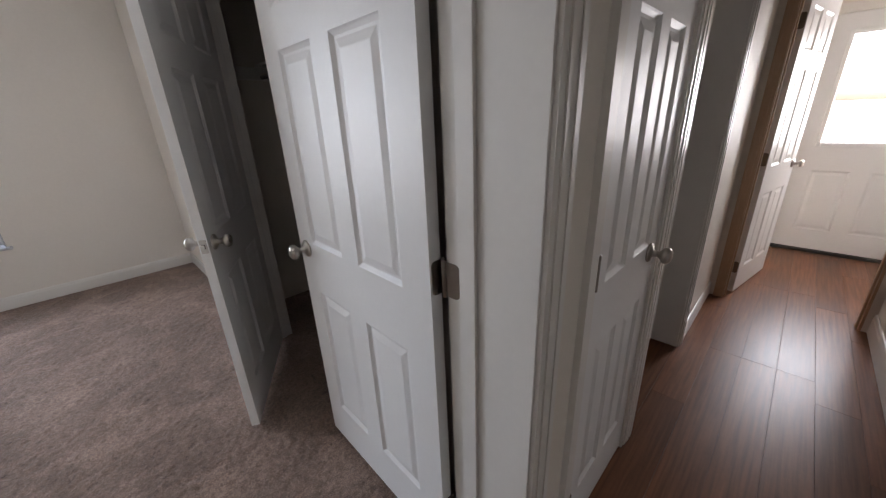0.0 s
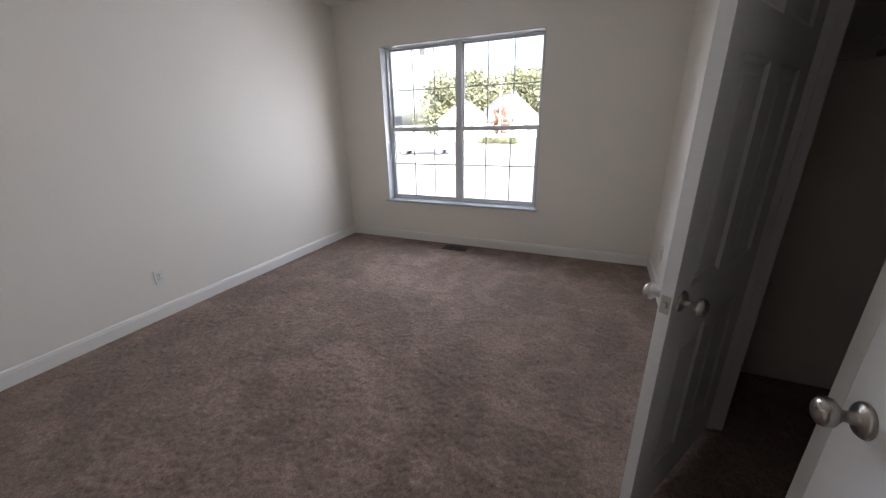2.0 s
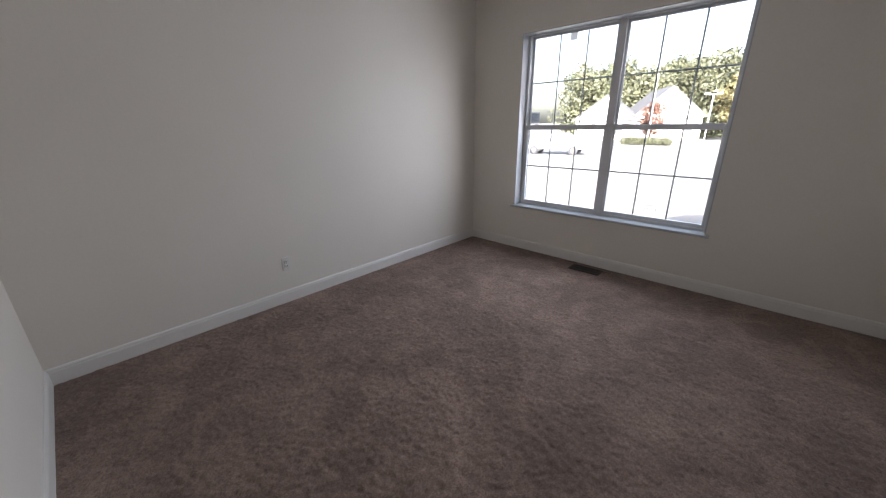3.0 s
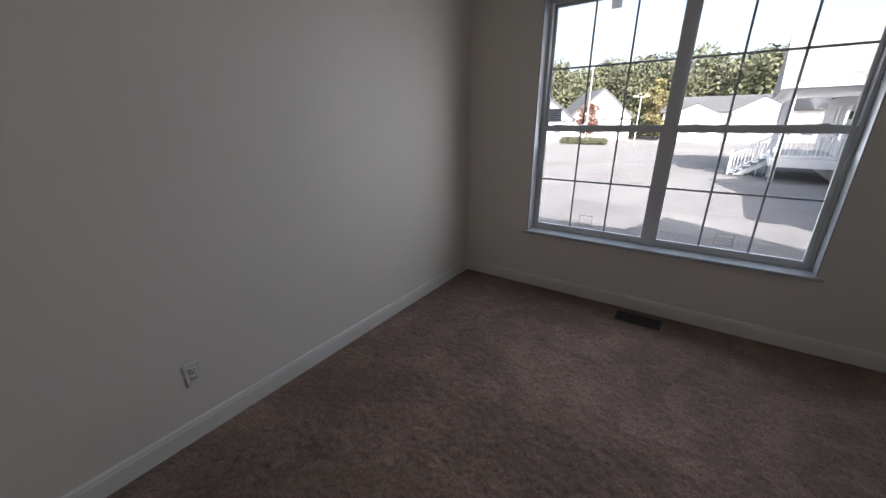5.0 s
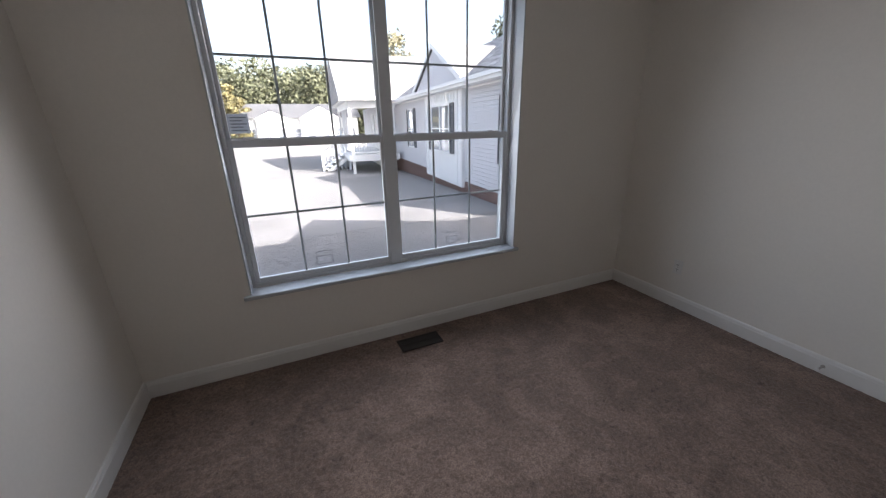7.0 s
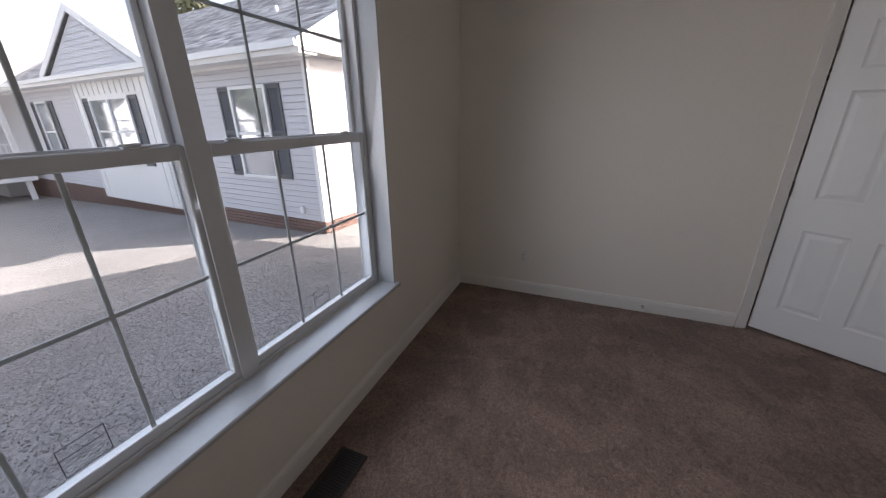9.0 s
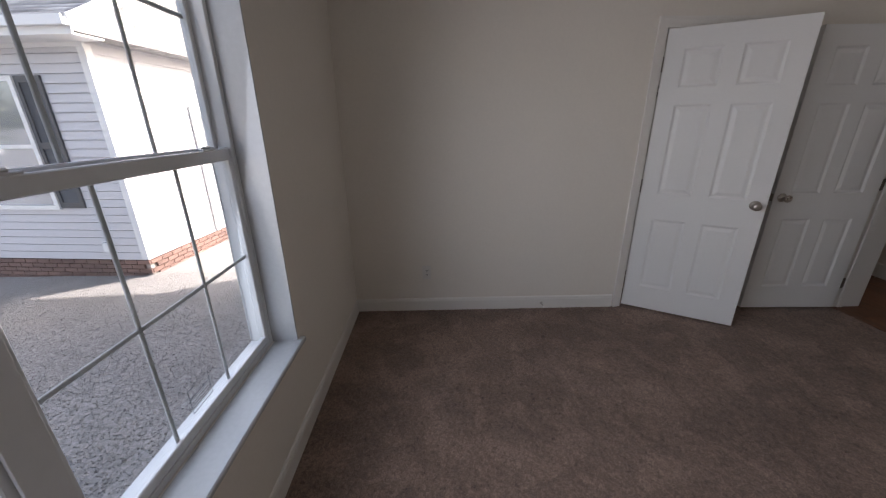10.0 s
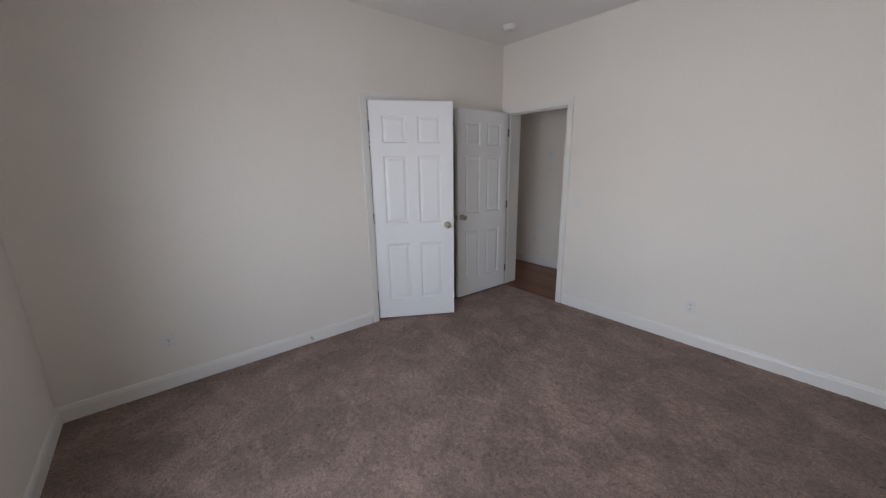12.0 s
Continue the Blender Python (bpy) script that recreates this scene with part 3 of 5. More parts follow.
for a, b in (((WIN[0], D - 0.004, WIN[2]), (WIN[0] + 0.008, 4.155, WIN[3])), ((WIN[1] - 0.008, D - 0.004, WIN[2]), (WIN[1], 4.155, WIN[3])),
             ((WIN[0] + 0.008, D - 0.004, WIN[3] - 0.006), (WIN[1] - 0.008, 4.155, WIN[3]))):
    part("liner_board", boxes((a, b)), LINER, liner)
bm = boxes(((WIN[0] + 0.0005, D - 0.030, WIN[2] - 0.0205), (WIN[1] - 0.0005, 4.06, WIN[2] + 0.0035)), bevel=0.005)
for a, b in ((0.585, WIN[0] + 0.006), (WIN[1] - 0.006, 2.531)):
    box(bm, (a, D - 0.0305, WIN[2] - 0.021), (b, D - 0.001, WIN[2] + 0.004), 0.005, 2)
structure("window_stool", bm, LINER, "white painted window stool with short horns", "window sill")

# ---- outside ----
GRAVEL = shader("gravel", (0.265, 0.25, 0.235), 0.95, patch=0.18, patch_scale=0.5, grain=0.35, grain_scale=40, bump=0.7, bump_scale=70)
SIDING = shader("grey_siding", (0.57, 0.565, 0.585), 0.5, patch=0.04, patch_scale=0.8, grain=0.02)
WHITES = shader("white_vinyl_trim", (0.78, 0.78, 0.77), 0.45, patch=0.03)
ROOF = shader("grey_shingle", (0.27, 0.262, 0.255), 0.95, patch=0.15, patch_scale=0.7, grain=0.5, grain_scale=9, per_object=0.18)
FAR_ROOF = shader("far_shingle", (0.125, 0.125, 0.128), 0.95, patch=0.12, patch_scale=0.5, grain=0.3, grain_scale=6)
BRICK = shader("red_brick", (0.19, 0.115, 0.094), 0.9, patch=0.12, patch_scale=8, grain=0.15, grain_scale=60, per_object=0.22)
MORTAR = shader("mortar", (0.36, 0.335, 0.31), 0.95)
SHUTTER = shader("dark_shutter", (0.065, 0.067, 0.075), 0.5, patch=0.05)
BARK = shader("bark", (0.13, 0.095, 0.07), 0.95, patch=0.2, bump=0.8, bump_scale=20)
DARKGLASS = shader("house_glass", (0.36, 0.39, 0.43), 0.04, metal=0.5, spec=0.8, patch=0.2, patch_scale=0.6, rough_var=0.02)


def leaf_material(name, color):
    m = shader(name, color, 0.6, patch=0.25, patch_scale=0.25, grain=0.25, grain_scale=3)
    n, l = m.node_tree.nodes, m.node_tree.links
    p = n["Principled BSDF"]
    geo = n.new("ShaderNodeNewGeometry")
    mr = n.new("ShaderNodeMapRange")
    mr.inputs[3].default_value, mr.inputs[4].default_value = 0.55, 1.5
    l.new(geo.outputs["Random Per Island"], mr.inputs[0])
    vm = n.new("ShaderNodeVectorMath")
    vm.operation = "SCALE"
    l.new(p.inputs["Base Color"].links[0].from_socket, vm.inputs[0])
    l.new(mr.outputs[0], vm.inputs["Scale"])
    l.new(vm.outputs[0], p.inputs["Base Color"])
    return m


LEAF = leaf_material("leaves", (0.112, 0.119, 0.066))
LEAF_Y = leaf_material("yellow_leaves", (0.20, 0.175, 0.075))
# paler leaf: the sun's brightness on two crowns is put into the colour
LEAF_SUNLIT = leaf_material("sunlit_pale_leaves", (0.24, 0.22, 0.13))
LEAF_R = leaf_material("red_leaves", (0.20, 0.10, 0.07))


def ground_z(y):
    t = min(1.0, max(0.0, (y - 7.5) / 16.0))
    return GROUND - 0.50 * t


def ground_sheet():
    bm = bmesh.new()
    xs = [-900, -200, -60, -20, -8, 0, 4, 8, 14, 30, 80, 250, 900]
    ys = [-900, -200, -50, -10, 0, 4, 7.5, 11.5, 15.5, 19.5, 23.5, 40, 90, 250, 900]
    g = [[bm.verts.new((x, y, ground_z(y))) for y in ys] for x in xs]
    for i in range(len(xs) - 1):
        for j in range(len(ys) - 1):
            bm.faces.new((g[i][j], g[i + 1][j], g[i + 1][j + 1], g[i][j + 1]))
    return structure("ground", bm, GRAVEL, "pale gravel yard and lot between the houses", "ground")


ground_sheet()


def pebbles():
    """Loose stones by the window, scattered over the near yard."""
    rng = np.random.default_rng(3)
    n = 70000
    x = rng.uniform(-0.5, 6.2, n)
    y = 4.35 + rng.power(0.8, n) * 5.0
    r = 0.0028 + 0.0075 * rng.power(0.6, n)
    base = np.array([(1, 0, 0), (0, 1, 0), (-1, 0, 0), (0, -1, 0), (0, 0, 0.7), (0, 0, -0.5)], float)
    tri = np.array([(0, 1, 4), (1, 2, 4), (2, 3, 4), (3, 0, 4), (1, 0, 5), (2, 1, 5), (3, 2, 5), (0, 3, 5)])
    jit = rng.uniform(0.6, 1.3, (n, 6, 3))
    a = rng.uniform(0, 6.28, n)
    v = base[None] * jit * r[:, None, None]
    vx = v[..., 0] * np.cos(a)[:, None] - v[..., 1] * np.sin(a)[:, None]
    vy = v[..., 0] * np.sin(a)[:, None] + v[..., 1] * np.cos(a)[:, None]
    gz = GROUND - 0.50 * np.clip((y - 7.5) / 16.0, 0, 1)
    co = np.stack([vx + x[:, None], vy + y[:, None], v[..., 2] + gz[:, None] + r[:, None] * 0.3], -1).reshape(-1, 3)
    f = (tri[None] + (np.arange(n) * 6)[:, None, None]).reshape(-1, 3)
    me = sheet("gravel_stones", co, f)
    m = shader("stones", (0.27, 0.255, 0.24), 0.9, patch=0.1)
    nn, l = m.node_tree.nodes, m.node_tree.links
    p = nn["Principled BSDF"]
    geo = nn.new("ShaderNodeNewGeometry")
    mr = nn.new("ShaderNodeMapRange")
    mr.inputs[3].default_value, mr.inputs[4].default_value = 0.45, 1.5
    l.new(geo.outputs["Random Per Island"], mr.inputs[0])
    vm = nn.new("ShaderNodeVectorMath")
    vm.operation = "SCALE"
    l.new(p.inputs["Base Color"].links[0].from_socket, vm.inputs[0])
    l.new(mr.outputs[0], vm.inputs["Scale"])
    l.new(vm.outputs[0], p.inputs["Base Color"])
    tagged(part("gravel_stones", me, m), "loose grey and tan gravel stones on the yard", "gravel", "", "stuff")


def sheet(name, co, faces):
    """A mesh from computed arrays of vertices and equal-sided faces."""
    k = faces.shape[1]
    me = bpy.data.meshes.new(name)
    me.vertices.add(len(co))
    me.vertices.foreach_set("co", np.ascontiguousarray(co, np.float32).ravel())
    me.loops.add(faces.size)
    me.loops.foreach_set("vertex_index", np.ascontiguousarray(faces, np.int32).ravel())
    me.polygons.add(len(faces))
    me.polygons.foreach_set("loop_start", np.arange(0, faces.size, k, dtype=np.int32))
    me.update(calc_edges=True)
    return me


pebbles()

# our own house: skirt, outer walls and roof, which shade the yard
OWN_EAST = 7.03                         # north east corner of the house
structure("own_house_skirt", boxes(((-3.2, EXT - 0.05, GROUND - 0.6), (OWN_EAST, EXT + 0.01, -0.02)), ((OWN_EAST - 0.06, 0.6, GROUND - 0.6), (OWN_EAST, EXT - 0.05, -0.02)), ((EAST + 0.16, -4.2, GROUND - 0.6), (EAST + 0.22, 0.6, -0.02)), ((OWN_EAST, 0.54, GROUND - 0.6), (EAST + 0.16, 0.6, -0.02))), MORTAR, "pale foundation skirt under the house", "foundation")
structure("own_outer_wall", boxes(((-3.2, EXT - 0.05, -0.02), (-0.16, EXT + 0.01, CEIL)), ((W + T, EXT - 0.14, -0.02), (OWN_EAST, EXT + 0.01, CEIL)),
                                  ((OWN_EAST - 0.06, 0.6, -0.02), (OWN_EAST, EXT - 0.14, CEIL)), ((EAST + 0.16, -4.2, -0.02), (EAST + 0.22, -1.9, CEIL))), SIDING, "grey sided outer walls of the house", "wall")


def gable_roof(name, x0, x1, y0, y1, z0, rise, axis, mat, parent=None, thick=0.12):
    """A two sided roof over a rectangle, its ridge along the axis, with closed soffit and ends."""
    bm = bmesh.new()
    if axis == "x":
        m = (y0 + y1) / 2
        prof = [(y0, z0), (y0, z0 + thick), (m, z0 + rise + thick), (y1, z0 + thick), (y1, z0)]
        rows = [[bm.verts.new((x, y, z)) for y, z in prof] for x in (x0, x1)]
    else:
        m = (x0 + x1) / 2
        prof = [(x0, z0), (x0, z0 + thick), (m, z0 + rise + thick), (x1, z0 + thick), (x1, z0)]
        rows = [[bm.verts.new((x, y, z)) for x, z in prof] for y in (y0, y1)]
    for i in range(5):
        bm.faces.new((rows[0][i], rows[0][(i + 1) % 5], rows[1][(i + 1) % 5], rows[1][i]))
    bm.faces.new(rows[0])
    bm.faces.new(rows[1])
    return part(name, bm, mat, parent)


tagged(gable_roof("own_roof", -3.6, OWN_EAST + 0.06, -4.4, EXT + 0.03, CEIL + 0.13, 1.9, "x", ROOF, thick=0.03), "grey shingled roof of the house", "roof", "", "structure")
tagged(gable_roof("own_front_gable", 3.54, 6.82, 0.5, EXT + 0.07, CEIL + 0.134, 1.31, "y", ROOF, thick=0.03), "small shingled front gable beside the window", "roof", "", "structure")
tagged(gable_roof("own_side_roof", OWN_EAST + 0.065, EAST + 0.4, -4.3, 0.7, CEIL + 0.13, 0.35, "x", ROOF), "low shingled roof over the utility room", "roof", "", "structure")


# neighbouring house: local x along its long front, local -y out of that front, z up
def siding_courses(bm, x0, x1, z0, z1, y, step=0.115, out=-1):
    """Lapped siding boards, each leaning out at its foot."""
    z = z0
    while z < z1 - 0.001:
        t = min(z + step, z1)
        prof = ((0.001, z), (0.028, z), (0.016, t - 0.011), (0.001, t - 0.010), (0.001, t))
        vs = [[bm.verts.new((x, y + out * o, h)) for o, h in prof] for x in (x0, x1)]
        for k in range(4):
            bm.faces.new((vs[0][k], vs[1][k], vs[1][k + 1], vs[0][k + 1]))
        z = t
    return bm


def house_window(house, x0, x1, z0, z1, y, units=1, grille=False):
    win = new("window")
    win.parent = house
    bm = bmesh.new()
    f = 0.06
    box(bm, (x0 - f, y - 0.05, z0 - f), (x0, y, z1 + f))
    box(bm, (x1, y - 0.05, z0 - f), (x1 + f, y, z1 + f))
    box(bm, (x0, y - 0.05, z0 - f), (x1, y, z0))
    box(bm, (x0, y - 0.05, z1), (x1, y, z1 + f))
    w = (x1 - x0) / units
    for k in range(1, units):
        box(bm, (x0 + k * w - 0.04, y - 0.045, z0), (x0 + k * w + 0.04, y, z1))
    zm = (z0 + z1) / 2
    box(bm, (x0, y - 0.04, zm - 0.025), (x1, y, zm + 0.025))
    if grille:
        for k in range(units):
            for j in (1, 2):
                xx = x0 + w * (k + j / 3)
                box(bm, (xx - 0.008, y - 0.022, z0), (xx + 0.008, y - 0.016, z1))
            for zz in ((z0 + zm) / 2, (zm + z1) / 2):
                box(bm, (x0 + w * k, y - 0.023, zz - 0.008), (x0 + w * (k + 1), y - 0.017, zz + 0.008))
    part("window_frame", bm, WHITES, win)
    bm = boxes(((x0, y - 0.014, z0), (x1, y - 0.004, z1)))
    part("pane", bm, DARKGLASS, win, "dark reflecting glass")
    return win


def shutter(house, x0, x1, z0, z1, y):
    bm = boxes(((x0, y - 0.03, z0), (x0 + 0.05, y, z1)), ((x1 - 0.05, y - 0.03, z0), (x1, y, z1)), ((x0 + 0.05, y - 0.03, z0), (x1 - 0.05, y, z0 + 0.08)),
               ((x0 + 0.05, y - 0.03, z1 - 0.08), (x1 - 0.05, y, z1)), ((x0 + 0.05, y - 0.03, (z0 + z1) / 2 - 0.04), (x1 - 0.05, y, (z0 + z1) / 2 + 0.04)))
    z = z0 + 0.08
    while z < z1 - 0.09:
        vs = [bm.verts.new(p) for p in ((x0 + 0.05, y - 0.024, z), (x1 - 0.05, y - 0.024, z), (x1 - 0.05, y - 0.006, z + 0.045), (x0 + 0.05, y - 0.006, z + 0.045))]
        bm.faces.new(vs)
        z += 0.045
    return part("shutter", bm, SHUTTER, house, "dark slatted shutter")


TURN = 90 - 5.0
nb = thing("neighbour_house", "grey sided house with dark shutters and white trim", "house", at=pose(6.09, 7.60, 0, 0, 0, TURN))
LEN, DEEP, SZ, EZ = 15.6, 7.6, -0.41, 2.44
bm = boxes(((0.02, 0.02, SZ), (LEN, DEEP, EZ)))
siding_courses(bm, 0, LEN, SZ, EZ, 0.02)
part("wall", bm, SIDING, nb, "grey lapped siding")
bm = bmesh.new()
z = SZ
RIDGE = 2.15
while z < EZ + RIDGE:
    half = DEEP / 2 if z < EZ else DEEP / 2 * (1 - (z - EZ) / RIDGE)
    t = z + 0.115
    c = DEEP / 2
    vs = [bm.verts.new(p) for p in ((0.004, c - half, z), (0.004, c + half, z), (0.017, c + half, t), (0.017, c - half, t), (0.02, c - half, z), (0.02, c + half, z))]
    bm.faces.new(vs[:4])
    bm.faces.new((vs[4], vs[5], vs[1], vs[0]))
    z = t
vs = [bm.verts.new(p) for p in ((0.02, 0, EZ), (0.02, DEEP, EZ), (0.02, DEEP / 2, EZ + RIDGE))]
bm.faces.new(vs)
part("gable_end", bm, SIDING, nb, "sunlit lapped siding of the end wall")
# half glazed door in the end wall
bm = boxes(((-0.03, 1.52, SZ), (0.003, 1.60, 1.78)), ((-0.03, 2.46, SZ), (0.003, 2.54, 1.78)), ((-0.03, 1.60, 1.70), (0.003, 2.46, 1.78)), bevel=0.004)
end_door = part("side_door", bm, WHITES, nb, "white half glazed side door with a grid")
bm = boxes(((-0.012, 1.604, SZ + 0.02), (0.0025, 2.456, 0.80)), ((-0.012, 1.604, 0.804), (0.0025, 1.72, 1.696)), ((-0.012, 2.34, 0.804), (0.0025, 2.456, 1.696)), ((-0.012, 1.724, 1.64), (0.0025, 2.336, 1.696)), bevel=0.003)
part("leaf", bm, WHITES, end_door)
part("pane", boxes(((-0.002, 1.724, 0.804), (0.002, 2.336, 1.636))), DARKGLASS, end_door)
bm = boxes(*[((-0.009, 1.72 + 0.207 * k - 0.013, 0.806), (-0.0025, 1.72 + 0.207 * k + 0.013, 1.634)) for k in (1, 2)], *[((-0.010, 1.726, 0.804 + 0.278 * k - 0.013), (-0.0028, 2.334, 0.804 + 0.278 * k + 0.013)) for k in (1, 2)])
part("grille", bm, WHITES, end_door)
part("foundation", boxes(((0.03, 0.03, -1.9), (LEN, DEEP, SZ - 0.001))), MORTAR, nb)
for a, b in (((-0.008, -0.008, SZ), (0.09, 0.0015, EZ)), ((-0.008, 0.0015, SZ), (0.003, 0.09, EZ)), ((LEN - 0.09, -0.008, SZ), (LEN, 0.0, EZ))):
    part("corner_board", boxes((a, b)), WHITES, nb)
# eaves
roof = gable_roof("roof", -0.3, LEN + 0.3, -0.38, DEEP + 0.38, EZ + 0.06, RIDGE + 0.22, "x", ROOF, nb, 0.14)


def shingle_slope(x0, x1, foot, ridge, lift=0.006):
    """Courses of single tabs on one slope, from its foot (y, z) up to its ridge, each a little uneven: one joined mesh."""
    rng = np.random.default_rng(21)
    (ya, za), (yb, zb) = foot, ridge
    run = math.hypot(yb - ya, zb - za)
    uy, uz = (yb - ya) / run, (zb - za) / run
    ny, nz = (-uz, uy) if uy > 0 else (uz, -uy)
    co, step, tab = [], 0.143, 0.305
    for c in range(int(run / step)):
        x = x0 - rng.uniform(0, tab)
        while x < x1:
            w = tab * rng.choice((0.5, 0.8, 1.0))
            a, b = max(x, x0), min(x + w - 0.004, x1)
            d0, d1 = c * step + rng.uniform(-0.006, 0.006), min((c + 1) * step + 0.02, run)
            h0, h1 = lift + rng.uniform(0.003, 0.012), lift
            if b - a > 0.02:
                for px, d, h in ((a, d0, 0.0), (b, d0, 0.0), (b, d0, h0), (a, d0, h0), (b, d1, h1), (a, d1, h1)):
                    co.append((px, ya + uy * d + ny * h, za + uz * d + nz * h))
            x += w
    f = (np.array([(0, 1, 2, 3), (3, 2, 4, 5)])[None] + (np.arange(len(co) // 6) * 6)[:, None, None]).reshape(-1, 4)
    return sheet("shingles", np.array(co), f)


SHINGLE = leaf_material("shingle_tabs", (0.36, 0.35, 0.345))
tagged(part("shingles", shingle_slope(-0.3, LEN - 2.0, (-0.38, EZ + 0.20), (DEEP / 2, EZ + 0.06 + RIDGE + 0.22 + 0.14)), SHINGLE, roof), "grey asphalt shingle tabs", "", "", "stuff")
bm = boxes(((-0.32, -0.40, EZ + 0.02), (LEN + 0.3, -0.375, EZ + 0.19)), ((-0.3, -0.375, EZ + 0.02), (LEN + 0.3, 0.0, EZ + 0.04)), ((-0.02, -0.03, EZ - 0.03), (LEN, 0.0, EZ + 0.02)))
part("fascia", bm, WHITES, nb, "white fascia and soffit")
bm = boxes(((-0.32, -0.47, EZ + 0.10), (LEN, -0.402, EZ + 0.12)), ((-0.32, -0.47, EZ + 0.12), (LEN, -0.455, EZ + 0.20)))
part("gutter", bm, WHITES, nb)
for s in (0, 1):
    bm = bmesh.new()
    ya, za, yb, zb = (-0.40, EZ + 0.05, DEEP / 2, EZ + 0.05 + RIDGE + 0.22) if not s else (DEEP + 0.40, EZ + 0.05, DEEP / 2, EZ + 0.05 + RIDGE + 0.22)
    q = [(-0.33, ya, za), (-0.33, yb, zb), (-0.33, yb, zb + 0.17), (-0.33, ya, za + 0.17)]
    v1 = [bm.verts.new(p) for p in q] + [bm.verts.new((p[0] + 0.028, p[1], p[2])) for p in q]
    for f in ((0, 1, 2, 3), (4, 5, 6, 7), (0, 1, 5, 4), (1, 2, 6, 5), (2, 3, 7, 6), (3, 0, 4, 7)):
        bm.faces.new([v1[i] for i in f])
    part("rake_board", bm, WHITES, nb)
# openings of the long front
house_window(nb, 1.13, 2.08, 0.42, 2.04, 0.0)
shutter(nb, 0.70, 1.06, 0.38, 2.10, 0.0)
shutter(nb, 2.15, 2.51, 0.38, 2.10, 0.0)
house_window(nb, 11.15, 11.95, 0.38, 2.06, 0.0)
shutter(nb, 10.72, 11.08, 0.34, 2.12, 0.0)
shutter(nb, 12.02, 12.38, 0.34, 2.12, 0.0)
# white panelled bay with its gable
bay = part("bay", boxes(((4.82, -0.10, -0.62), (8.86, 0.01, 2.60))), WHITES, nb, "white board and batten panel")
for k in range(14):
    xx = 4.9 + k * 0.30
    if not 5.4 < xx < 8.4:
        part("batten", boxes(((xx - 0.02, -0.118, -0.6), (xx + 0.02, -0.10, 2.58))), WHITES, bay)
    else:
        part("batten", boxes(((xx - 0.02, -0.118, 2.16), (xx + 0.02, -0.10, 2.58))), WHITES, bay)
house_window(nb, 5.95, 7.90, 0.48, 2.02, -0.10, units=2)
shutter(nb, 5.50, 5.88, 0.42, 2.09, -0.10)
shutter(nb, 7.97, 8.36, 0.42, 2.09, -0.10)
bm = bmesh.new()
vs = [bm.verts.new(p) for p in ((4.5, -0.34, 2.62), (9.2, -0.34, 2.62), (6.87, -0.34, 3.86))]
bm.faces.new(vs)
siding_rows = 10
for k in range(siding_rows):
    za = 2.62 + k * 1.2 / siding_rows
    half = 2.3 * (1 - k / siding_rows)
    q = [bm.verts.new(p) for p in ((6.87 - half, -0.36, za), (6.87 + half, -0.36, za), (6.87 + half - 0.2, -0.345, za + 0.12), (6.87 - half + 0.2, -0.345, za + 0.12))]
    bm.faces.new(q)
part("gable_siding", bm, SIDING, nb)
bm = bmesh.new()
rows = [[bm.verts.new((x, y, z)) for x, z in ((4.2, 2.60), (4.2, 2.72), (6.87, 4.06), (9.5, 2.72), (9.5, 2.60), (6.87, 3.92))] for y in (-0.40, 3.2)]
for i in range(6):
    bm.faces.new((rows[0][i], rows[0][(i + 1) % 6], rows[1][(i + 1) % 6], rows[1][i]))
bm.faces.new(rows[0])
bm.faces.new(rows[1])
part("gable_roof", bm, ROOF, nb)
for xa, xb in ((4.18, 6.87), (9.52, 6.87)):
    bm = bmesh.new()
    q = [(xa, -0.427, 2.55), (xb, -0.427, 3.88), (xb, -0.427, 4.06), (xa, -0.427, 2.73)]
    v1 = [bm.verts.new(p) for p in q] + [bm.verts.new((p[0], p[1] + 0.026, p[2])) for p in q]
    for f in ((0, 1, 2, 3), (4, 5, 6, 7), (0, 1, 5, 4), (1, 2, 6, 5), (2, 3, 7, 6), (3, 0, 4, 7)):
        bm.faces.new([v1[i] for i in f])
    part("gable_rake", bm, WHITES, nb)
part("gable_sill", boxes(((4.4, -0.42, 2.57), (9.3, -0.33, 2.66))), WHITES, nb)
bm = bmesh.new()
lathe(bm, [(0.04, 3.0), (0.04, 3.75), (0.035, 3.76)], "z", 10, (2.1, 1.4, 0))
part("vent_pipe", bm, WHITES, nb, smooth=True)
part("outlet_box", boxes(((0.50, -0.07, -0.28), (0.60, 0.0, -0.13)), bevel=0.01), WHITES, nb, "white outdoor outlet box")
for k in range(3):
    part("meter_box", boxes(((-0.06, 2.2 + k * 0.9, 0.2), (0.004, 2.35 + k * 0.9, 0.42)), bevel=0.01), WHITES, nb)

# far wing with the porch
wing_wall = part("wing_wall", siding_courses(boxes(((LEN, -0.6, -1.6), (24.0, DEEP, 2.5))), LEN, 24.0, -0.3, 2.5, -0.6), SIDING, nb)
bm = bmesh.new()
rows = [[bm.verts.new((x, y, z)) for x, z in ((13.3, 2.62), (13.3, 2.76), (18.4, 5.45), (23.6, 2.76), (23.6, 2.62))] for y in (-3.15, 4.0)]
for i in range(5):
    bm.faces.new((rows[0][i], rows[0][(i + 1) % 5], rows[1][(i + 1) % 5], rows[1][i]))
bm.faces.new(rows[0])
bm.faces.new(rows[1])
part("wing_roof", bm, ROOF, nb)
bm = bmesh.new()
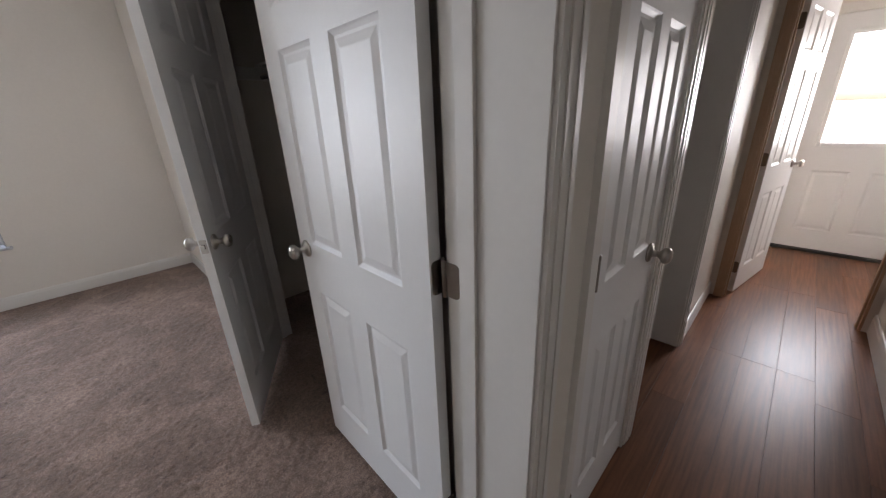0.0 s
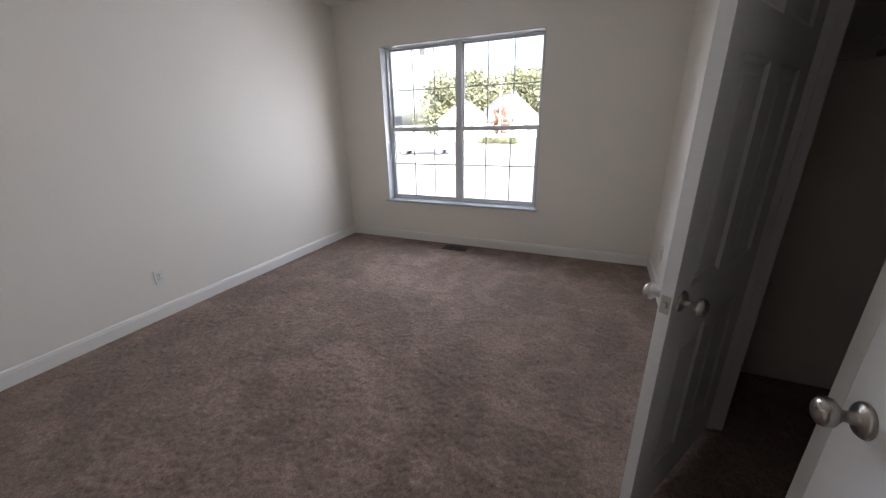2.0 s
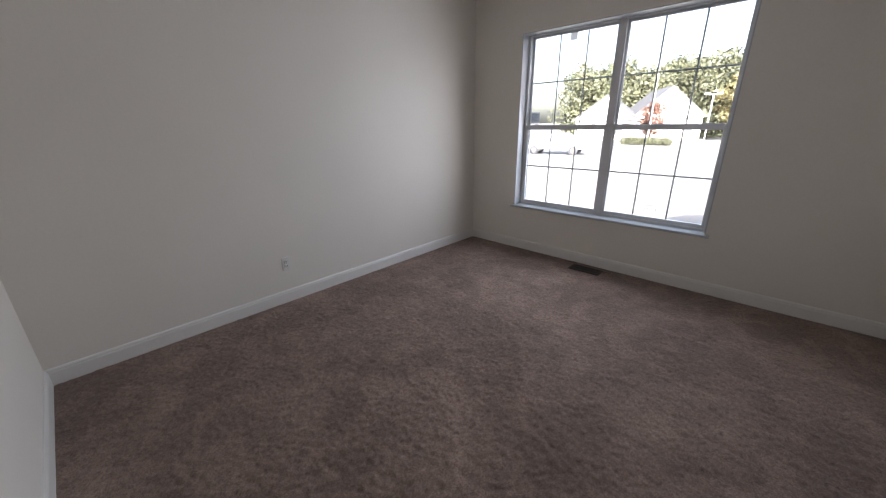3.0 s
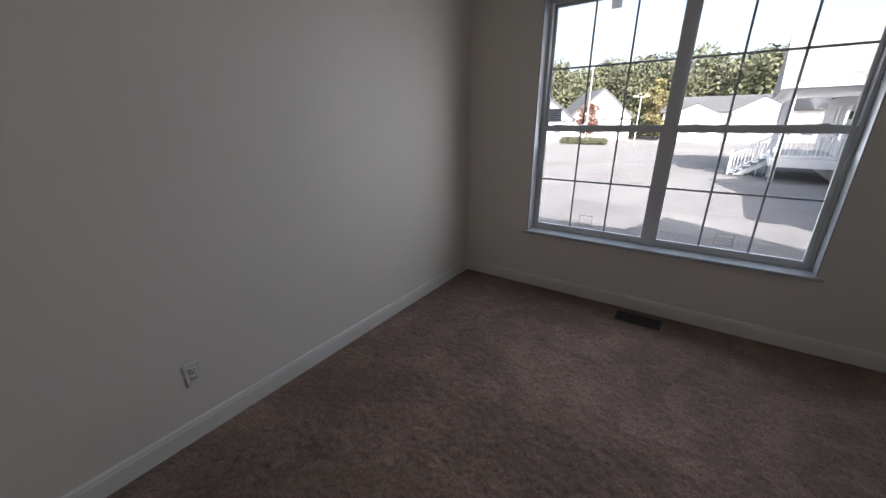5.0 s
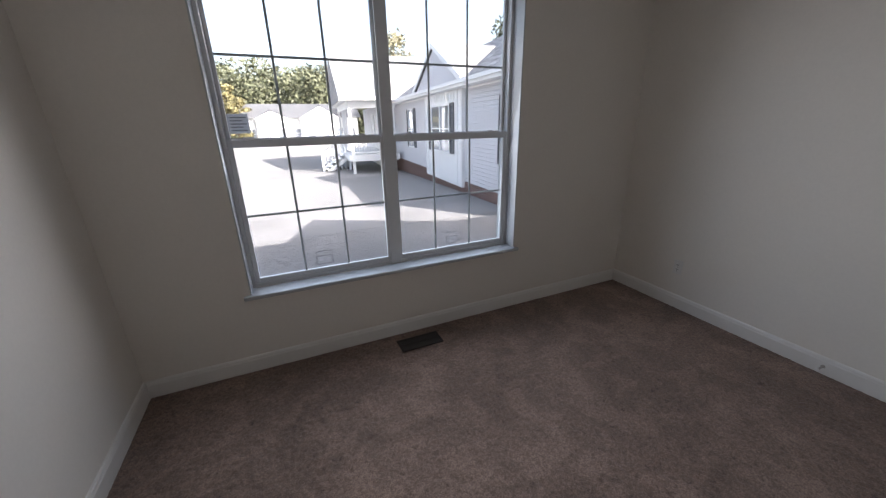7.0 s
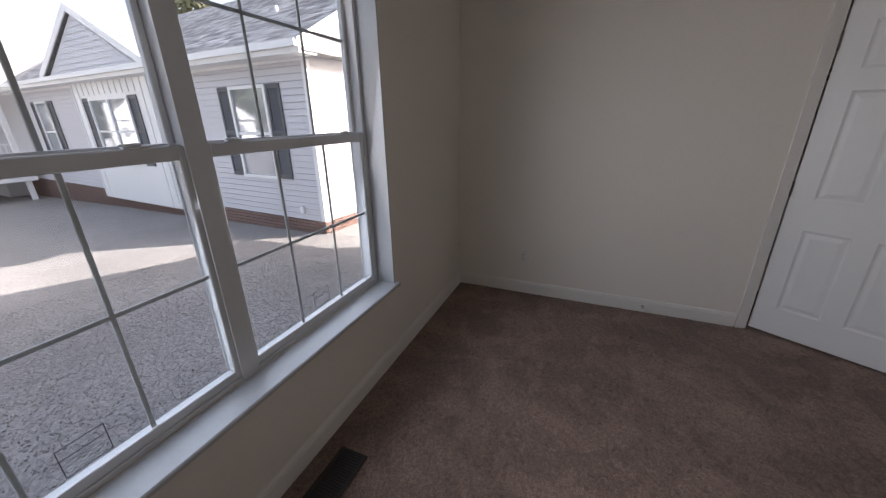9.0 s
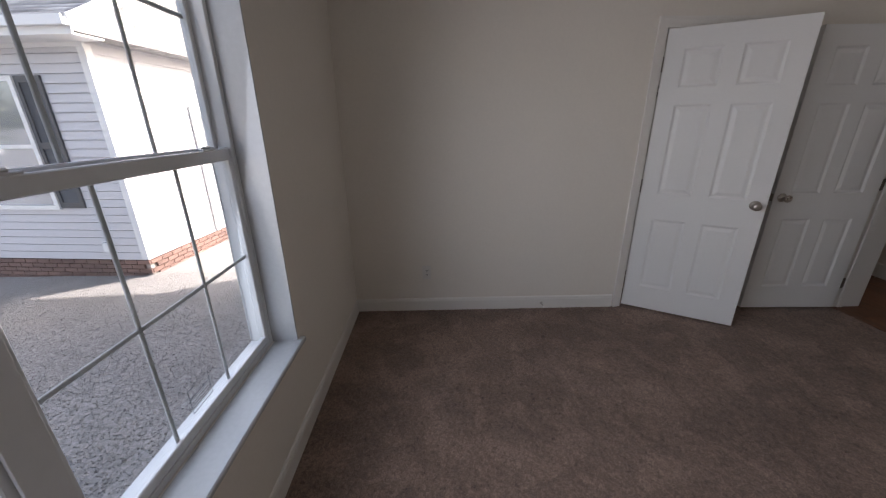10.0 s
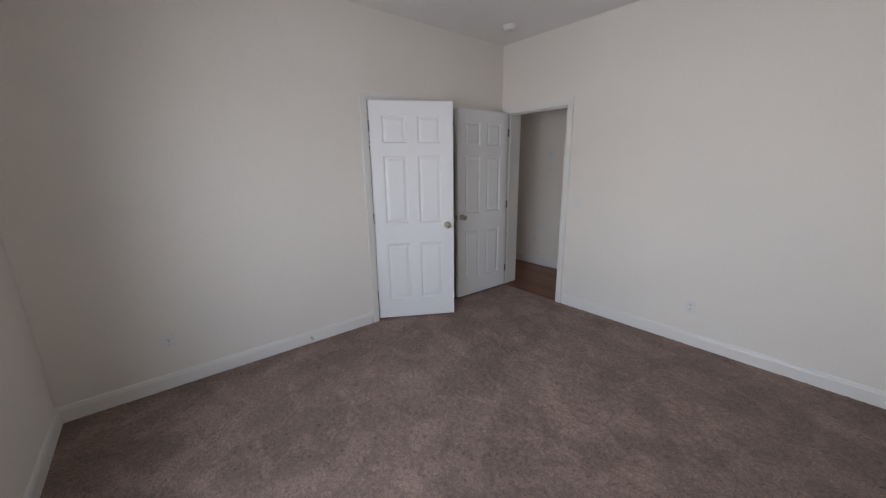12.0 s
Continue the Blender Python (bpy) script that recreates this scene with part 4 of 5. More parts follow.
for xa, za, xb, zb in ((13.2, 2.56, 18.4, 5.30), (23.7, 2.56, 18.4, 5.30)):
    q = [(xa, -3.18, za), (xb, -3.18, zb), (xb, -3.18, zb + 0.2), (xa, -3.18, za + 0.2)]
    v1 = [bm.verts.new(p) for p in q] + [bm.verts.new((p[0], p[1] + 0.026, p[2])) for p in q]
    for f in ((0, 1, 2, 3), (4, 5, 6, 7), (0, 1, 5, 4), (1, 2, 6, 5), (2, 3, 7, 6), (3, 0, 4, 7)):
        bm.faces.new([v1[i] for i in f])
part("wing_rake", bm, WHITES, nb)
part("wing_fascia", boxes(((13.26, -3.15, 2.60), (13.30, 0.1, 2.78)), ((13.3, -3.1, 2.60), (23.6, 0.1, 2.62))), WHITES, nb)
part("porch_beam", boxes(((13.75, -2.75, 2.25), (13.90, -0.3, 2.60)), ((13.90, -2.75, 2.25), (21.0, -2.60, 2.60))), WHITES, nb)
part("porch_deck", boxes(((13.65, -2.85, -0.28), (21.0, -0.2, -0.10)), ((13.62, -2.88, -0.42), (13.65, -0.2, -0.12)), ((13.65, -2.88, -0.42), (21.0, -2.85, -0.12))), WHITES, nb, "white edged porch deck")
for px, py in ((13.82, -2.68), (13.82, -0.42), (16.4, -2.68), (18.0, -2.68), (20.9, -2.68)):
    part("porch_post", boxes(((px - 0.07, py - 0.07, -1.8), (px + 0.07, py + 0.07, 2.3)), bevel=0.008), WHITES, nb)


def railing(x0, y0, x1, y1, z0, z1):
    n = max(2, int(math.hypot(x1 - x0, y1 - y0) / 0.125))
    bm = bmesh.new()
    if x0 == x1:
        box(bm, (x0 - 0.03, y0, z1 - 0.05), (x0 + 0.03, y1, z1))
        box(bm, (x0 - 0.025, y0, z0), (x0 + 0.025, y1, z0 + 0.05))
    else:
        box(bm, (x0, y0 - 0.03, z1 - 0.05), (x1, y0 + 0.03, z1))
        box(bm, (x0, y0 - 0.025, z0), (x1, y0 + 0.025, z0 + 0.05))
    rail = part("railing", bm, WHITES, nb)
    me = mesh("baluster", boxes(((-0.016, -0.016, z0 + 0.05), (0.016, 0.016, z1 - 0.05))))
    for k in range(1, n):
        t = k / n
        p = part("baluster", me, WHITES, rail)
        p.location = (x0 + (x1 - x0) * t, y0 + (y1 - y0) * t, 0)


railing(13.82, -2.61, 13.82, -0.49, 0.0, 0.85)
railing(13.89, -2.68, 16.33, -2.68, 0.0, 0.85)
railing(18.07, -2.68, 20.8, -2.68, 0.0, 0.85)
for k in range(5):
    part("porch_step", boxes(((16.5, -3.15 - 0.27 * k, -0.33 - 0.19 * k), (17.9, -2.86 - 0.27 * k, -0.28 - 0.19 * k)), ((16.5, -2.88 - 0.27 * k, -1.9), (17.9, -2.86 - 0.27 * k, -0.29 - 0.19 * k))), WHITES, nb)
for xx in (16.45, 17.95):
    bm = bmesh.new()
    for za, zb in ((0.75, 0.82), (0.0, 0.05), (-0.55, -0.30)):
        q = [(xx - 0.03, -2.75, za), (xx - 0.03, -4.2, za - 0.98), (xx - 0.03, -4.2, zb - 0.98), (xx - 0.03, -2.75, zb)]
        v1 = [bm.verts.new(p) for p in q] + [bm.verts.new((p[0] + 0.06, p[1], p[2])) for p in q]
        for f in ((0, 1, 2, 3), (4, 5, 6, 7), (0, 1, 5, 4), (1, 2, 6, 5), (2, 3, 7, 6), (3, 0, 4, 7)):
            bm.faces.new([v1[i] for i in f])
    for k in range(1, 11):
        yy = -2.75 - 1.45 * k / 11
        zz = -0.98 * k / 11
        box(bm, (xx - 0.016, yy - 0.016, zz + 0.04), (xx + 0.016, yy + 0.016, zz + 0.77))
    box(bm, (xx - 0.06, -4.28, -1.9), (xx + 0.06, -4.16, 0.0))
    part("stair_railing", bm, WHITES, nb)
house_window(nb, 19.0, 20.2, 0.5, 2.0, -0.6)
bm = boxes(((16.3, -0.66, -0.1), (17.3, -0.60, 2.0)), bevel=0.01)
pd = part("porch_door", bm, WHITES, nb)
part("door_pane", boxes(((16.5, -0.67, 0.6), (17.1, -0.655, 1.8))), DARKGLASS, pd)
part("coach_light", boxes(((15.85, -0.72, 1.45), (16.0, -0.6, 1.75)), bevel=0.02), SHUTTER, nb)


# far houses
def far_house(label, w, d, h, rise, at, gables=(), axis="x", wins=6):
    ob = thing("house", label, "house", at=at)
    part("wall", boxes(((-w / 2, 0, 0), (w / 2, d, h))), WHITES, ob)
    gable_roof("roof", -w / 2 - 0.4, w / 2 + 0.4, -0.4, d + 0.4, h, rise, axis, FAR_ROOF, ob)
    if axis == "y":
        bm = bmesh.new()
        bm.faces.new([bm.verts.new(p) for p in ((-w / 2, -0.42, h), (w / 2, -0.42, h), (0, -0.42, h + rise * 0.93))])
        part("gable_wall", bm, WHITES, ob)
    for gx, gw, gr in gables:
        bm = bmesh.new()
        rows = [[bm.verts.new((x, y, z)) for x, z in ((gx - gw / 2, h - 0.1), (gx, h + gr), (gx + gw / 2, h - 0.1))] for y in (-1.2, d / 2)]
        for i in range(3):
            bm.faces.new((rows[0][i], rows[0][(i + 1) % 3], rows[1][(i + 1) % 3], rows[1][i]))
        part("front_gable_roof", bm, FAR_ROOF, ob)
        bm = boxes(((gx - gw / 2 + 0.3, -1.25, 0), (gx + gw / 2 - 0.3, 0, h - 0.1)))
        bm.faces.new([bm.verts.new(p) for p in ((gx - gw / 2, -1.24, h - 0.1), (gx, -1.24, h + gr - 0.1), (gx + gw / 2, -1.24, h - 0.1))])
        part("front_gable", bm, WHITES, ob)
    for k in range(wins):
        x = -w / 2 + w * (k + 0.5) / wins
        house_window(ob, x - 0.45, x + 0.45, 0.9, 2.1, -0.02 if not any(abs(x - g[0]) < g[1] / 2 for g in gables) else -1.27)
    return ob


far_house("white house with a long grey roof beyond the lot", 16.0, 7, 3.6, 2.0, pose(5.2, 61.5, -1.16, 0, 0, -3), gables=((-4.2, 4.6, 1.1), (2.4, 6.0, 1.7)), wins=8)
far_house("white house end with a grey roof beyond the lot", 8.6, 11, 3.0, 4.0, pose(-10.6, 60.0, -1.16, 0, 0, 28), axis="y", wins=3)
far_house("small white house beyond the lot", 8.0, 8, 2.8, 3.3, pose(-17.6, 56.0, -1.16, 0, 0, 12), axis="y", wins=2)


# trees
def crown_points(rng, blobs, leaves, size):
    """Leaf quads over a heap of uneven clumps: vertices and faces."""
    co, n = [], 0
    per = max(8, leaves // len(blobs))
    for cx, cy, cz, rx, rz in blobs:
        d = rng.normal(0, 1, (per, 3))
        d /= np.linalg.norm(d, axis=1)[:, None]
        r = rng.uniform(0.55, 1.08, per)[:, None]
        p = d * r * np.array([rx, rx, rz]) + np.array([cx, cy, cz])
        a = rng.normal(0, 1, (per, 3))
        a = a / np.linalg.norm(a, axis=1)[:, None]
        b = np.cross(a, d + 0.3 * rng.normal(0, 1, (per, 3)))
        b = b / np.maximum(np.linalg.norm(b, axis=1), 1e-6)[:, None]
        s = rng.uniform(0.5, 1.2, per)[:, None] * size
        co.append(np.stack([p - a * s, p - b * s * 0.6, p + a * s, p + b * s * 0.6], 1).reshape(-1, 3))
    co = np.concatenate(co)
    return co, np.arange(len(co)).reshape(-1, 4)


def far_woods():
    rng = np.random.default_rng(11)
    blobs = []
    for k in range(75):
        az = radians(-24 + 48 * k / 74)
        for row in range(3):
            dist = 74 + row * 7 + rng.uniform(-3, 3)
            top = 9.2 + 0.7 * min(1.0, k / 12) + row * 1.6 + 2.0 * math.sin(k * 0.7 + row) * 0.6 + rng.uniform(-1.0, 1.2)
            bx, by = 1.5 + dist * math.sin(az), 1.2 + dist * math.cos(az)
            for j in range(4):
                z = top * (0.25 + 0.25 * j)
                blobs.append((bx + rng.uniform(-1.5, 1.5), by + rng.uniform(-1.5, 1.5), z - 2.4, rng.uniform(1.6, 2.9), rng.uniform(1.4, 2.3)))
    co, f = crown_points(rng, blobs, 110000, 0.36)
    tagged(part("woods", sheet("woods", co, f), LEAF), "dense green woods behind the houses", "woods", "", "stuff")


far_woods()


def tree(label, at, height, spread, leaves, size, mat, seed, bare=0.35):
    rng = np.random.default_rng(seed)
    t = thing("tree", label, "tree", at=pose(*at))
    bm = bmesh.new()
    lathe(bm, [(0.16, -0.2), (0.12, height * 0.25), (0.085, height * 0.5), (0.04, height * 0.8)], "z", 9)
    for k in range(7):
        a, z0 = 2.4 * k, height * (0.3 + 0.07 * k)
        tip = Vector((math.cos(a), math.sin(a), 0.9)) * spread * 0.55
        w = 0.05 - 0.004 * k
        q0 = [bm.verts.new((w * math.cos(b), w * math.sin(b), z0)) for b in (0, 2.1, 4.2)]
        q1 = [bm.verts.new((tip.x + 0.01 * math.cos(b), tip.y + 0.01 * math.sin(b), z0 + tip.z)) for b in (0, 2.1, 4.2)]
        for i in range(3):
            bm.faces.new((q0[i], q0[(i + 1) % 3], q1[(i + 1) % 3], q1[i]))
    part("trunk", bm, BARK, t)
    blobs = []
    for k in range(26):
        u = rng.uniform(bare, 1.0)
        w = spread * (0.35 + 0.65 * math.sin(math.pi * min(1, (u - bare) / (1 - bare) * 0.85 + 0.15))) * rng.uniform(0.2, 0.9)
        a = rng.uniform(0, 6.28)
        blobs.append((w * math.cos(a), w * math.sin(a), height * u, spread * rng.uniform(0.18, 0.36), spread * rng.uniform(0.15, 0.3)))
    co, f = crown_points(rng, blobs, leaves, size)
    part("crown", sheet("crown", co, f), mat, t)
    return t


tree("yellow green tree in front of the woods", (-3.6, 62, -1.16), 8.2, 2.6, 5000, 0.26, LEAF_Y, 1, 0.12)
tree("small reddish tree by a white house", (-10.4, 52, -1.16), 4.6, 1.7, 2600, 0.16, LEAF_R, 2, 0.25)
tree("tall sunlit tree behind the neighbouring house", (17.0, 52, -1.1), 13.0, 4.0, 3200, 0.24, LEAF_SUNLIT, 3, 0.4)
tree("tall tree behind the neighbouring house", (23, 33, -1), 11.0, 4.2, 6000, 0.24, LEAF, 4, 0.35)
tree("sunlit tree behind the neighbouring house", (28, 27, -1), 11.5, 4.0, 3600, 0.22, LEAF_SUNLIT, 5, 0.35)


def hedge():
    rng = np.random.default_rng(8)
    t = thing("hedge", "low clipped green hedge by the lot", "hedge", at=pose(-9.4, 46.5, -1.16))
    blobs = [(-2.2 + 0.45 * k, rng.uniform(-0.2, 0.2), 0.45, 0.5, 0.45) for k in range(11)]
    co, f = crown_points(rng, blobs, 5000, 0.09)
    part("crown", sheet("crown", co, f), LEAF, t)


hedge()


def street_lamp(at, height, heads):
    t = thing("street_lamp", "white lamp post standing on the lot", "street lamp", at=pose(*at))
    bm = bmesh.new()
    lathe(bm, [(0.10, 0), (0.10, 0.3), (0.06, 0.35), (0.05, height)], "z", 10)
    part("pole", bm, WHITES, t)
    for s in (-1, 1)[:heads]:
        bm = boxes(((0, -0.03, height - 0.06), (s * 0.5, 0.03, height)), ((s * 0.3, -0.15, height - 0.02), (s * 0.8, 0.15, height + 0.14)), bevel=0.02)
        part("lamp_head", bm, WHITES, t)


street_lamp((-4.4, 50, -1.16), 5.2, 2)
street_lamp((-9.8, 49, -1.16), 8.6, 1)


def parked_car():
    car = thing("car", "white pickup truck parked on the lot", "car", at=pose(-11.9, 30.0, ground_z(30), 0, 0, 12))
    bm = bmesh.new()
    prof = [(-2.5, 0.45), (-2.5, 1.0), (-0.6, 1.05), (-0.25, 1.70), (1.0, 1.72), (1.55, 1.12), (2.45, 1.02), (2.55, 0.5)]
    rows = [[bm.verts.new((x, y, z)) for x, z in prof] for y in (-0.9, 0.9)]
    n = len(prof)
    for i in range(n):
        bm.faces.new((rows[0][i], rows[0][(i + 1) % n], rows[1][(i + 1) % n], rows[1][i]))
    bm.faces.new(rows[0])
    bm.faces.new(rows[1])
    bmesh.ops.bevel(bm, geom=bm.edges[:], offset=0.06, segments=2, affect="EDGES")
    part("body", bm, shader("car_paint", (0.75, 0.75, 0.76), 0.25, patch=0.02), car)
    for y in (-0.905, 0.905):
        bm = bmesh.new()
        bm.faces.new([bm.verts.new(p) for p in ((-0.45, y, 1.12), (-0.18, y, 1.62), (0.92, y, 1.63), (1.35, y, 1.12))])
        part("side_window", bm, DARKGLASS, car)
    for x in (-1.6, 1.65):
        for y in (-0.82, 0.82):
            bm = bmesh.new()
            lathe(bm, [(0.28, -0.11), (0.37, -0.09), (0.37, 0.09), (0.28, 0.11)], "y", 18, (x, y, 0.37))
            w = part("wheel", bm, SHUTTER, car)
            bm = bmesh.new()
            lathe(bm, [(0.2, -0.12), (0.22, 0), (0.2, 0.12)], "y", 14, (x, y, 0.37))
            part("rim", bm, NICKEL, w)


parked_car()

# ---- small things ----
def wall_plate(name, label, category, at, kind, group=""):
    """An outlet or switch plate. Local: plate in the xz plane, facing -y."""
    t = thing(name, label, category, group, at)
    bm = bmesh.new()
    box(bm, (-0.035, -0.006, -0.0575), (0.035, 0, 0.0575), 0.003, 2)
    part("plate", bm, PLATE, t)
    if kind == "outlet":
        for dz in (-0.0195, 0.0195):
            bm = bmesh.new()
            box(bm, (-0.017, -0.009, dz - 0.0145), (0.017, -0.004, dz + 0.0145), 0.004, 2)
            r = part("receptacle", bm, PLATE, t)
            bm = boxes(((-0.0075, -0.0096, dz - 0.003), (-0.0050, -0.0088, dz + 0.007)), ((0.0050, -0.0096, dz - 0.003), (0.0075, -0.0088, dz + 0.006)), ((-0.002, -0.0096, dz - 0.010), (0.002, -0.0088, dz - 0.006)))
            part("slot", bm, DARK, r)
    else:
        bm = bmesh.new()
        box(bm, (-0.005, -0.016, -0.006), (0.005, -0.005, 0.012), 0.002)
        part("toggle", bm, PLATE, t)
    bm = bmesh.new()
    lathe(bm, [(0.003, -0.0068), (0.003, -0.0055)], "y", 8, (0, 0, 0 if kind == "outlet" else 0.03))
    part("screw", bm, NICKEL, t)
    return t


wall_plate("outlet", "white duplex outlet low on the wall", "outlet", pose(0, 1.462, 0.341, 0, 0, 90), "outlet", "bedroom outlets")
wall_plate("outlet", "white duplex outlet low on the wall", "outlet", pose(W, 3.370, 0.339, 0, 0, -90), "outlet", "bedroom outlets")
wall_plate("outlet", "white duplex outlet low on the wall", "outlet", pose(1.58, 0, 0.33, 0, 0, 180), "outlet", "bedroom outlets")
wall_plate("light_switch", "white toggle light switch by the bedroom door", "light switch", pose(2.667, 0, 1.10, 0, 0, 180), "switch")
wall_plate("outlet", "white duplex outlet on the hall wall", "outlet", pose(3.95, HALL_S, 0.385, 0, 0, 180), "outlet", "hall outlets")

th = thing("thermostat", "small white thermostat on the hall wall", "thermostat", at=pose(3.715, HALL_S, 1.60, 0, 0, 180))
bm = bmesh.new()
box(bm, (-0.055, -0.022, -0.06), (0.055, 0, 0.06), 0.008, 2)
part("housing", bm, PLATE, th)
part("display", boxes(((-0.03, -0.0235, 0.0), (0.03, -0.0222, 0.035))), shader("lcd", (0.62, 0.64, 0.60), 0.2), th)

sm = thing("smoke_detector", "round white smoke detector on the ceiling", "smoke detector", at=pose(3.248, 0.42, CEIL))
bm = bmesh.new()
lathe(bm, [(0.066, 0), (0.066, -0.010), (0.060, -0.014), (0.058, -0.034), (0.045, -0.042), (0.012, -0.044)], "z", 28)
part("housing", bm, PLATE, sm, smooth=True)
bm = bmesh.new()
lathe(bm, [(0.006, -0.046), (0.006, -0.040)], "z", 10, (0.03, 0, 0))
part("test_button", bm, RUBBER, sm)

# floor register under the window
vt = thing("floor_register", "brown metal floor register sunk in the carpet", "floor register", at=pose(1.613, 3.780, 0.005))
L2, W2 = 0.152, 0.072
bm = boxes(((-L2, -W2, 0.001), (L2, -W2 + 0.018, 0.007)), ((-L2, W2 - 0.018, 0.001), (L2, W2, 0.007)), ((-L2, -W2 + 0.018, 0.001), (-L2 + 0.02, W2 - 0.018, 0.007)), ((L2 - 0.02, -W2 + 0.018, 0.001), (L2, W2 - 0.018, 0.007)), bevel=0.0015)
part("frame", bm, VENT, vt)
part("well", boxes(((-L2 + 0.02, -W2 + 0.018, -0.004), (L2 - 0.02, W2 - 0.018, 0.0015))), DARK, vt)
me = mesh("slat", boxes(((-0.0022, -W2 + 0.018, 0.0015), (0.0022, W2 - 0.018, 0.0062))))
for k in range(20):
    s = part("slat", me, VENT, vt)
    s.location = (-L2 + 0.028 + k * (2 * L2 - 0.056) / 19, 0, 0)
part("crossbar", boxes(((-L2 + 0.02, -0.004, 0.0016), (L2 - 0.02, 0.004, 0.0064))), VENT, vt)

# spring door stop on the baseboard
ds = thing("door_stop", "small spring door stop on the baseboard", "door stop", at=pose(W - 0.014, 2.417, 0.050))
bm = bmesh.new()
prof = [(0.011, 0), (0.011, -0.004), (0.005, -0.006)]
for k in range(16):
    prof += [(0.0042, -0.006 - k * 0.0035), (0.0056, -0.008 - k * 0.0035)]
lathe(bm, prof, "x", 10)
part("spring", bm, NICKEL, ds)
bm = bmesh.new()
lathe(bm, [(0.006, -0.060), (0.0075, -0.062), (0.0075, -0.074), (0.005, -0.077)], "x", 10)
part("tip", bm, RUBBER, ds)

# strike plate on the lining of the bedroom doorway
sp = thing("strike_plate", "nickel strike plate on the door lining", "strike plate", at=pose(ENTRY[0] + 0.0125, -0.022, 0.930))
bm = boxes(((-0.0005, -0.030, -0.028), (0.0015, 0.012, 0.028)), bevel=0.0006)
part("plate", bm, NICKEL_D, sp)
part("hole", boxes(((0.001, -0.016, -0.012), (0.0019, 0.004, 0.012))), DARK, sp)

# labels and tags on the panes
STICK = shader("clear_sticker", (0.55, 0.55, 0.55), 0.5)
INK = shader("sticker_ink", (0.12, 0.12, 0.13), 0.6)


def paper(name, color, through_share):
    """Thin backlit paper or film: part of the light goes through."""
    m = shader(name, color, 0.7, patch=0.08, patch_scale=30)
    n, l = m.node_tree.nodes, m.node_tree.links
    tl = n.new("ShaderNodeBsdfTranslucent")
    tl.inputs[0].default_value = (*color, 1)
    mx = n.new("ShaderNodeMixShader")
    mx.inputs[0].default_value = through_share
    l.new(n["Principled BSDF"].outputs[0], mx.inputs[1])
    l.new(tl.outputs[0], mx.inputs[2])
    l.new(mx.outputs[0], n["Material Output"].inputs[0])
    return m


GREYL = paper("grey_label", (0.42, 0.42, 0.43), 0.5)


def pane_sticker(x0, x1, z0, z1, y):
    t = thing("pane_sticker", "small outlined warning sticker on the window pane", "sticker", "pane stickers", pose(x0, y, z0))
    w, h = x1 - x0, z1 - z0
    e = 0.0022
    bm = boxes(((0, -0.0006, 0), (w, 0, e)), ((0, -0.0006, h - e), (w, 0, h)), ((0, -0.0006, e), (e, 0, h - e)), ((w - e, -0.0006, e), (w, 0, h - e)), ((e, -0.0006, h * 0.62), (w - e, 0, h * 0.62 + e)))
    part("border", bm, INK, t)
    for k in range(4):
        part("text_bar", boxes(((w * 0.08, -0.0005, h * (0.12 + 0.12 * k)), (w * (0.9 - 0.1 * (k % 2)), 0, h * (0.12 + 0.12 * k) + 0.0022))), STICK, t)


pane_sticker(1.025, 1.13, 0.592, 0.682, 4.0868)
pane_sticker(1.968, 2.073, 0.592, 0.680, 4.0868)
lb = thing("energy_label", "grey printed energy label on the upper pane", "label", at=pose(0.672, 4.1285, 1.430))


def leaf_of_paper(w, h):
    bm = bmesh.new()
    bm.faces.new([bm.verts.new(p) for p in ((0, -0.0004, 0), (w, -0.0004, 0), (w, -0.0004, h), (0, -0.0004, h))])
    return bm


part("sheet", leaf_of_paper(0.105, 0.105), GREYL, lb)
for k in range(5):
    part("text_bar", boxes(((0.012, -0.0010, 0.014 + 0.017 * k), (0.093 - 0.02 * (k % 2), -0.0006, 0.020 + 0.017 * k))), INK, lb)
tg = thing("paper_tag", "small grey tag hanging at the window head", "tag", at=pose(1.055, 4.124, 2.185))
part("sheet", leaf_of_paper(0.07, 0.075), paper("tag_paper", (0.72, 0.68, 0.62), 0.6), tg)

# closet shelf and rod
sh = thing("closet_shelf", "plain white closet shelf on cleats", "shelf", at=pose(0, 0, 0))
part("board", boxes(((4.12, 0.41, 1.74), (4.44, 2.29, 1.757)), bevel=0.002), TRIM, sh)
part("cleat", boxes(((3.85, 2.28, 1.66), (4.44, 2.30, 1.74)), bevel=0.002), TRIM, sh)
part("cleat", boxes(((3.85, 0.40, 1.66), (4.44, 0.42, 1.74)), bevel=0.002), TRIM, sh)
bm = bmesh.new()
lathe(bm, [(0.016, 0.41), (0.016, 2.29)], "y", 12, (4.15, 0, 1.68))
part("rod", bm, NICKEL_D, sh)

# ---- hall planks ----
hall_floor = structure("hall_floor", boxes(((1.8, -1.9, -0.02), (EAST, -0.006, -0.012)), ((4.55, -0.006, -0.02), (6.0, 1.6, -0.012))), DARK, "brown wood look plank floor of the hall", "floor")
PW, PL = 0.152, 1.22
rng = random.Random(4)
shared = {}


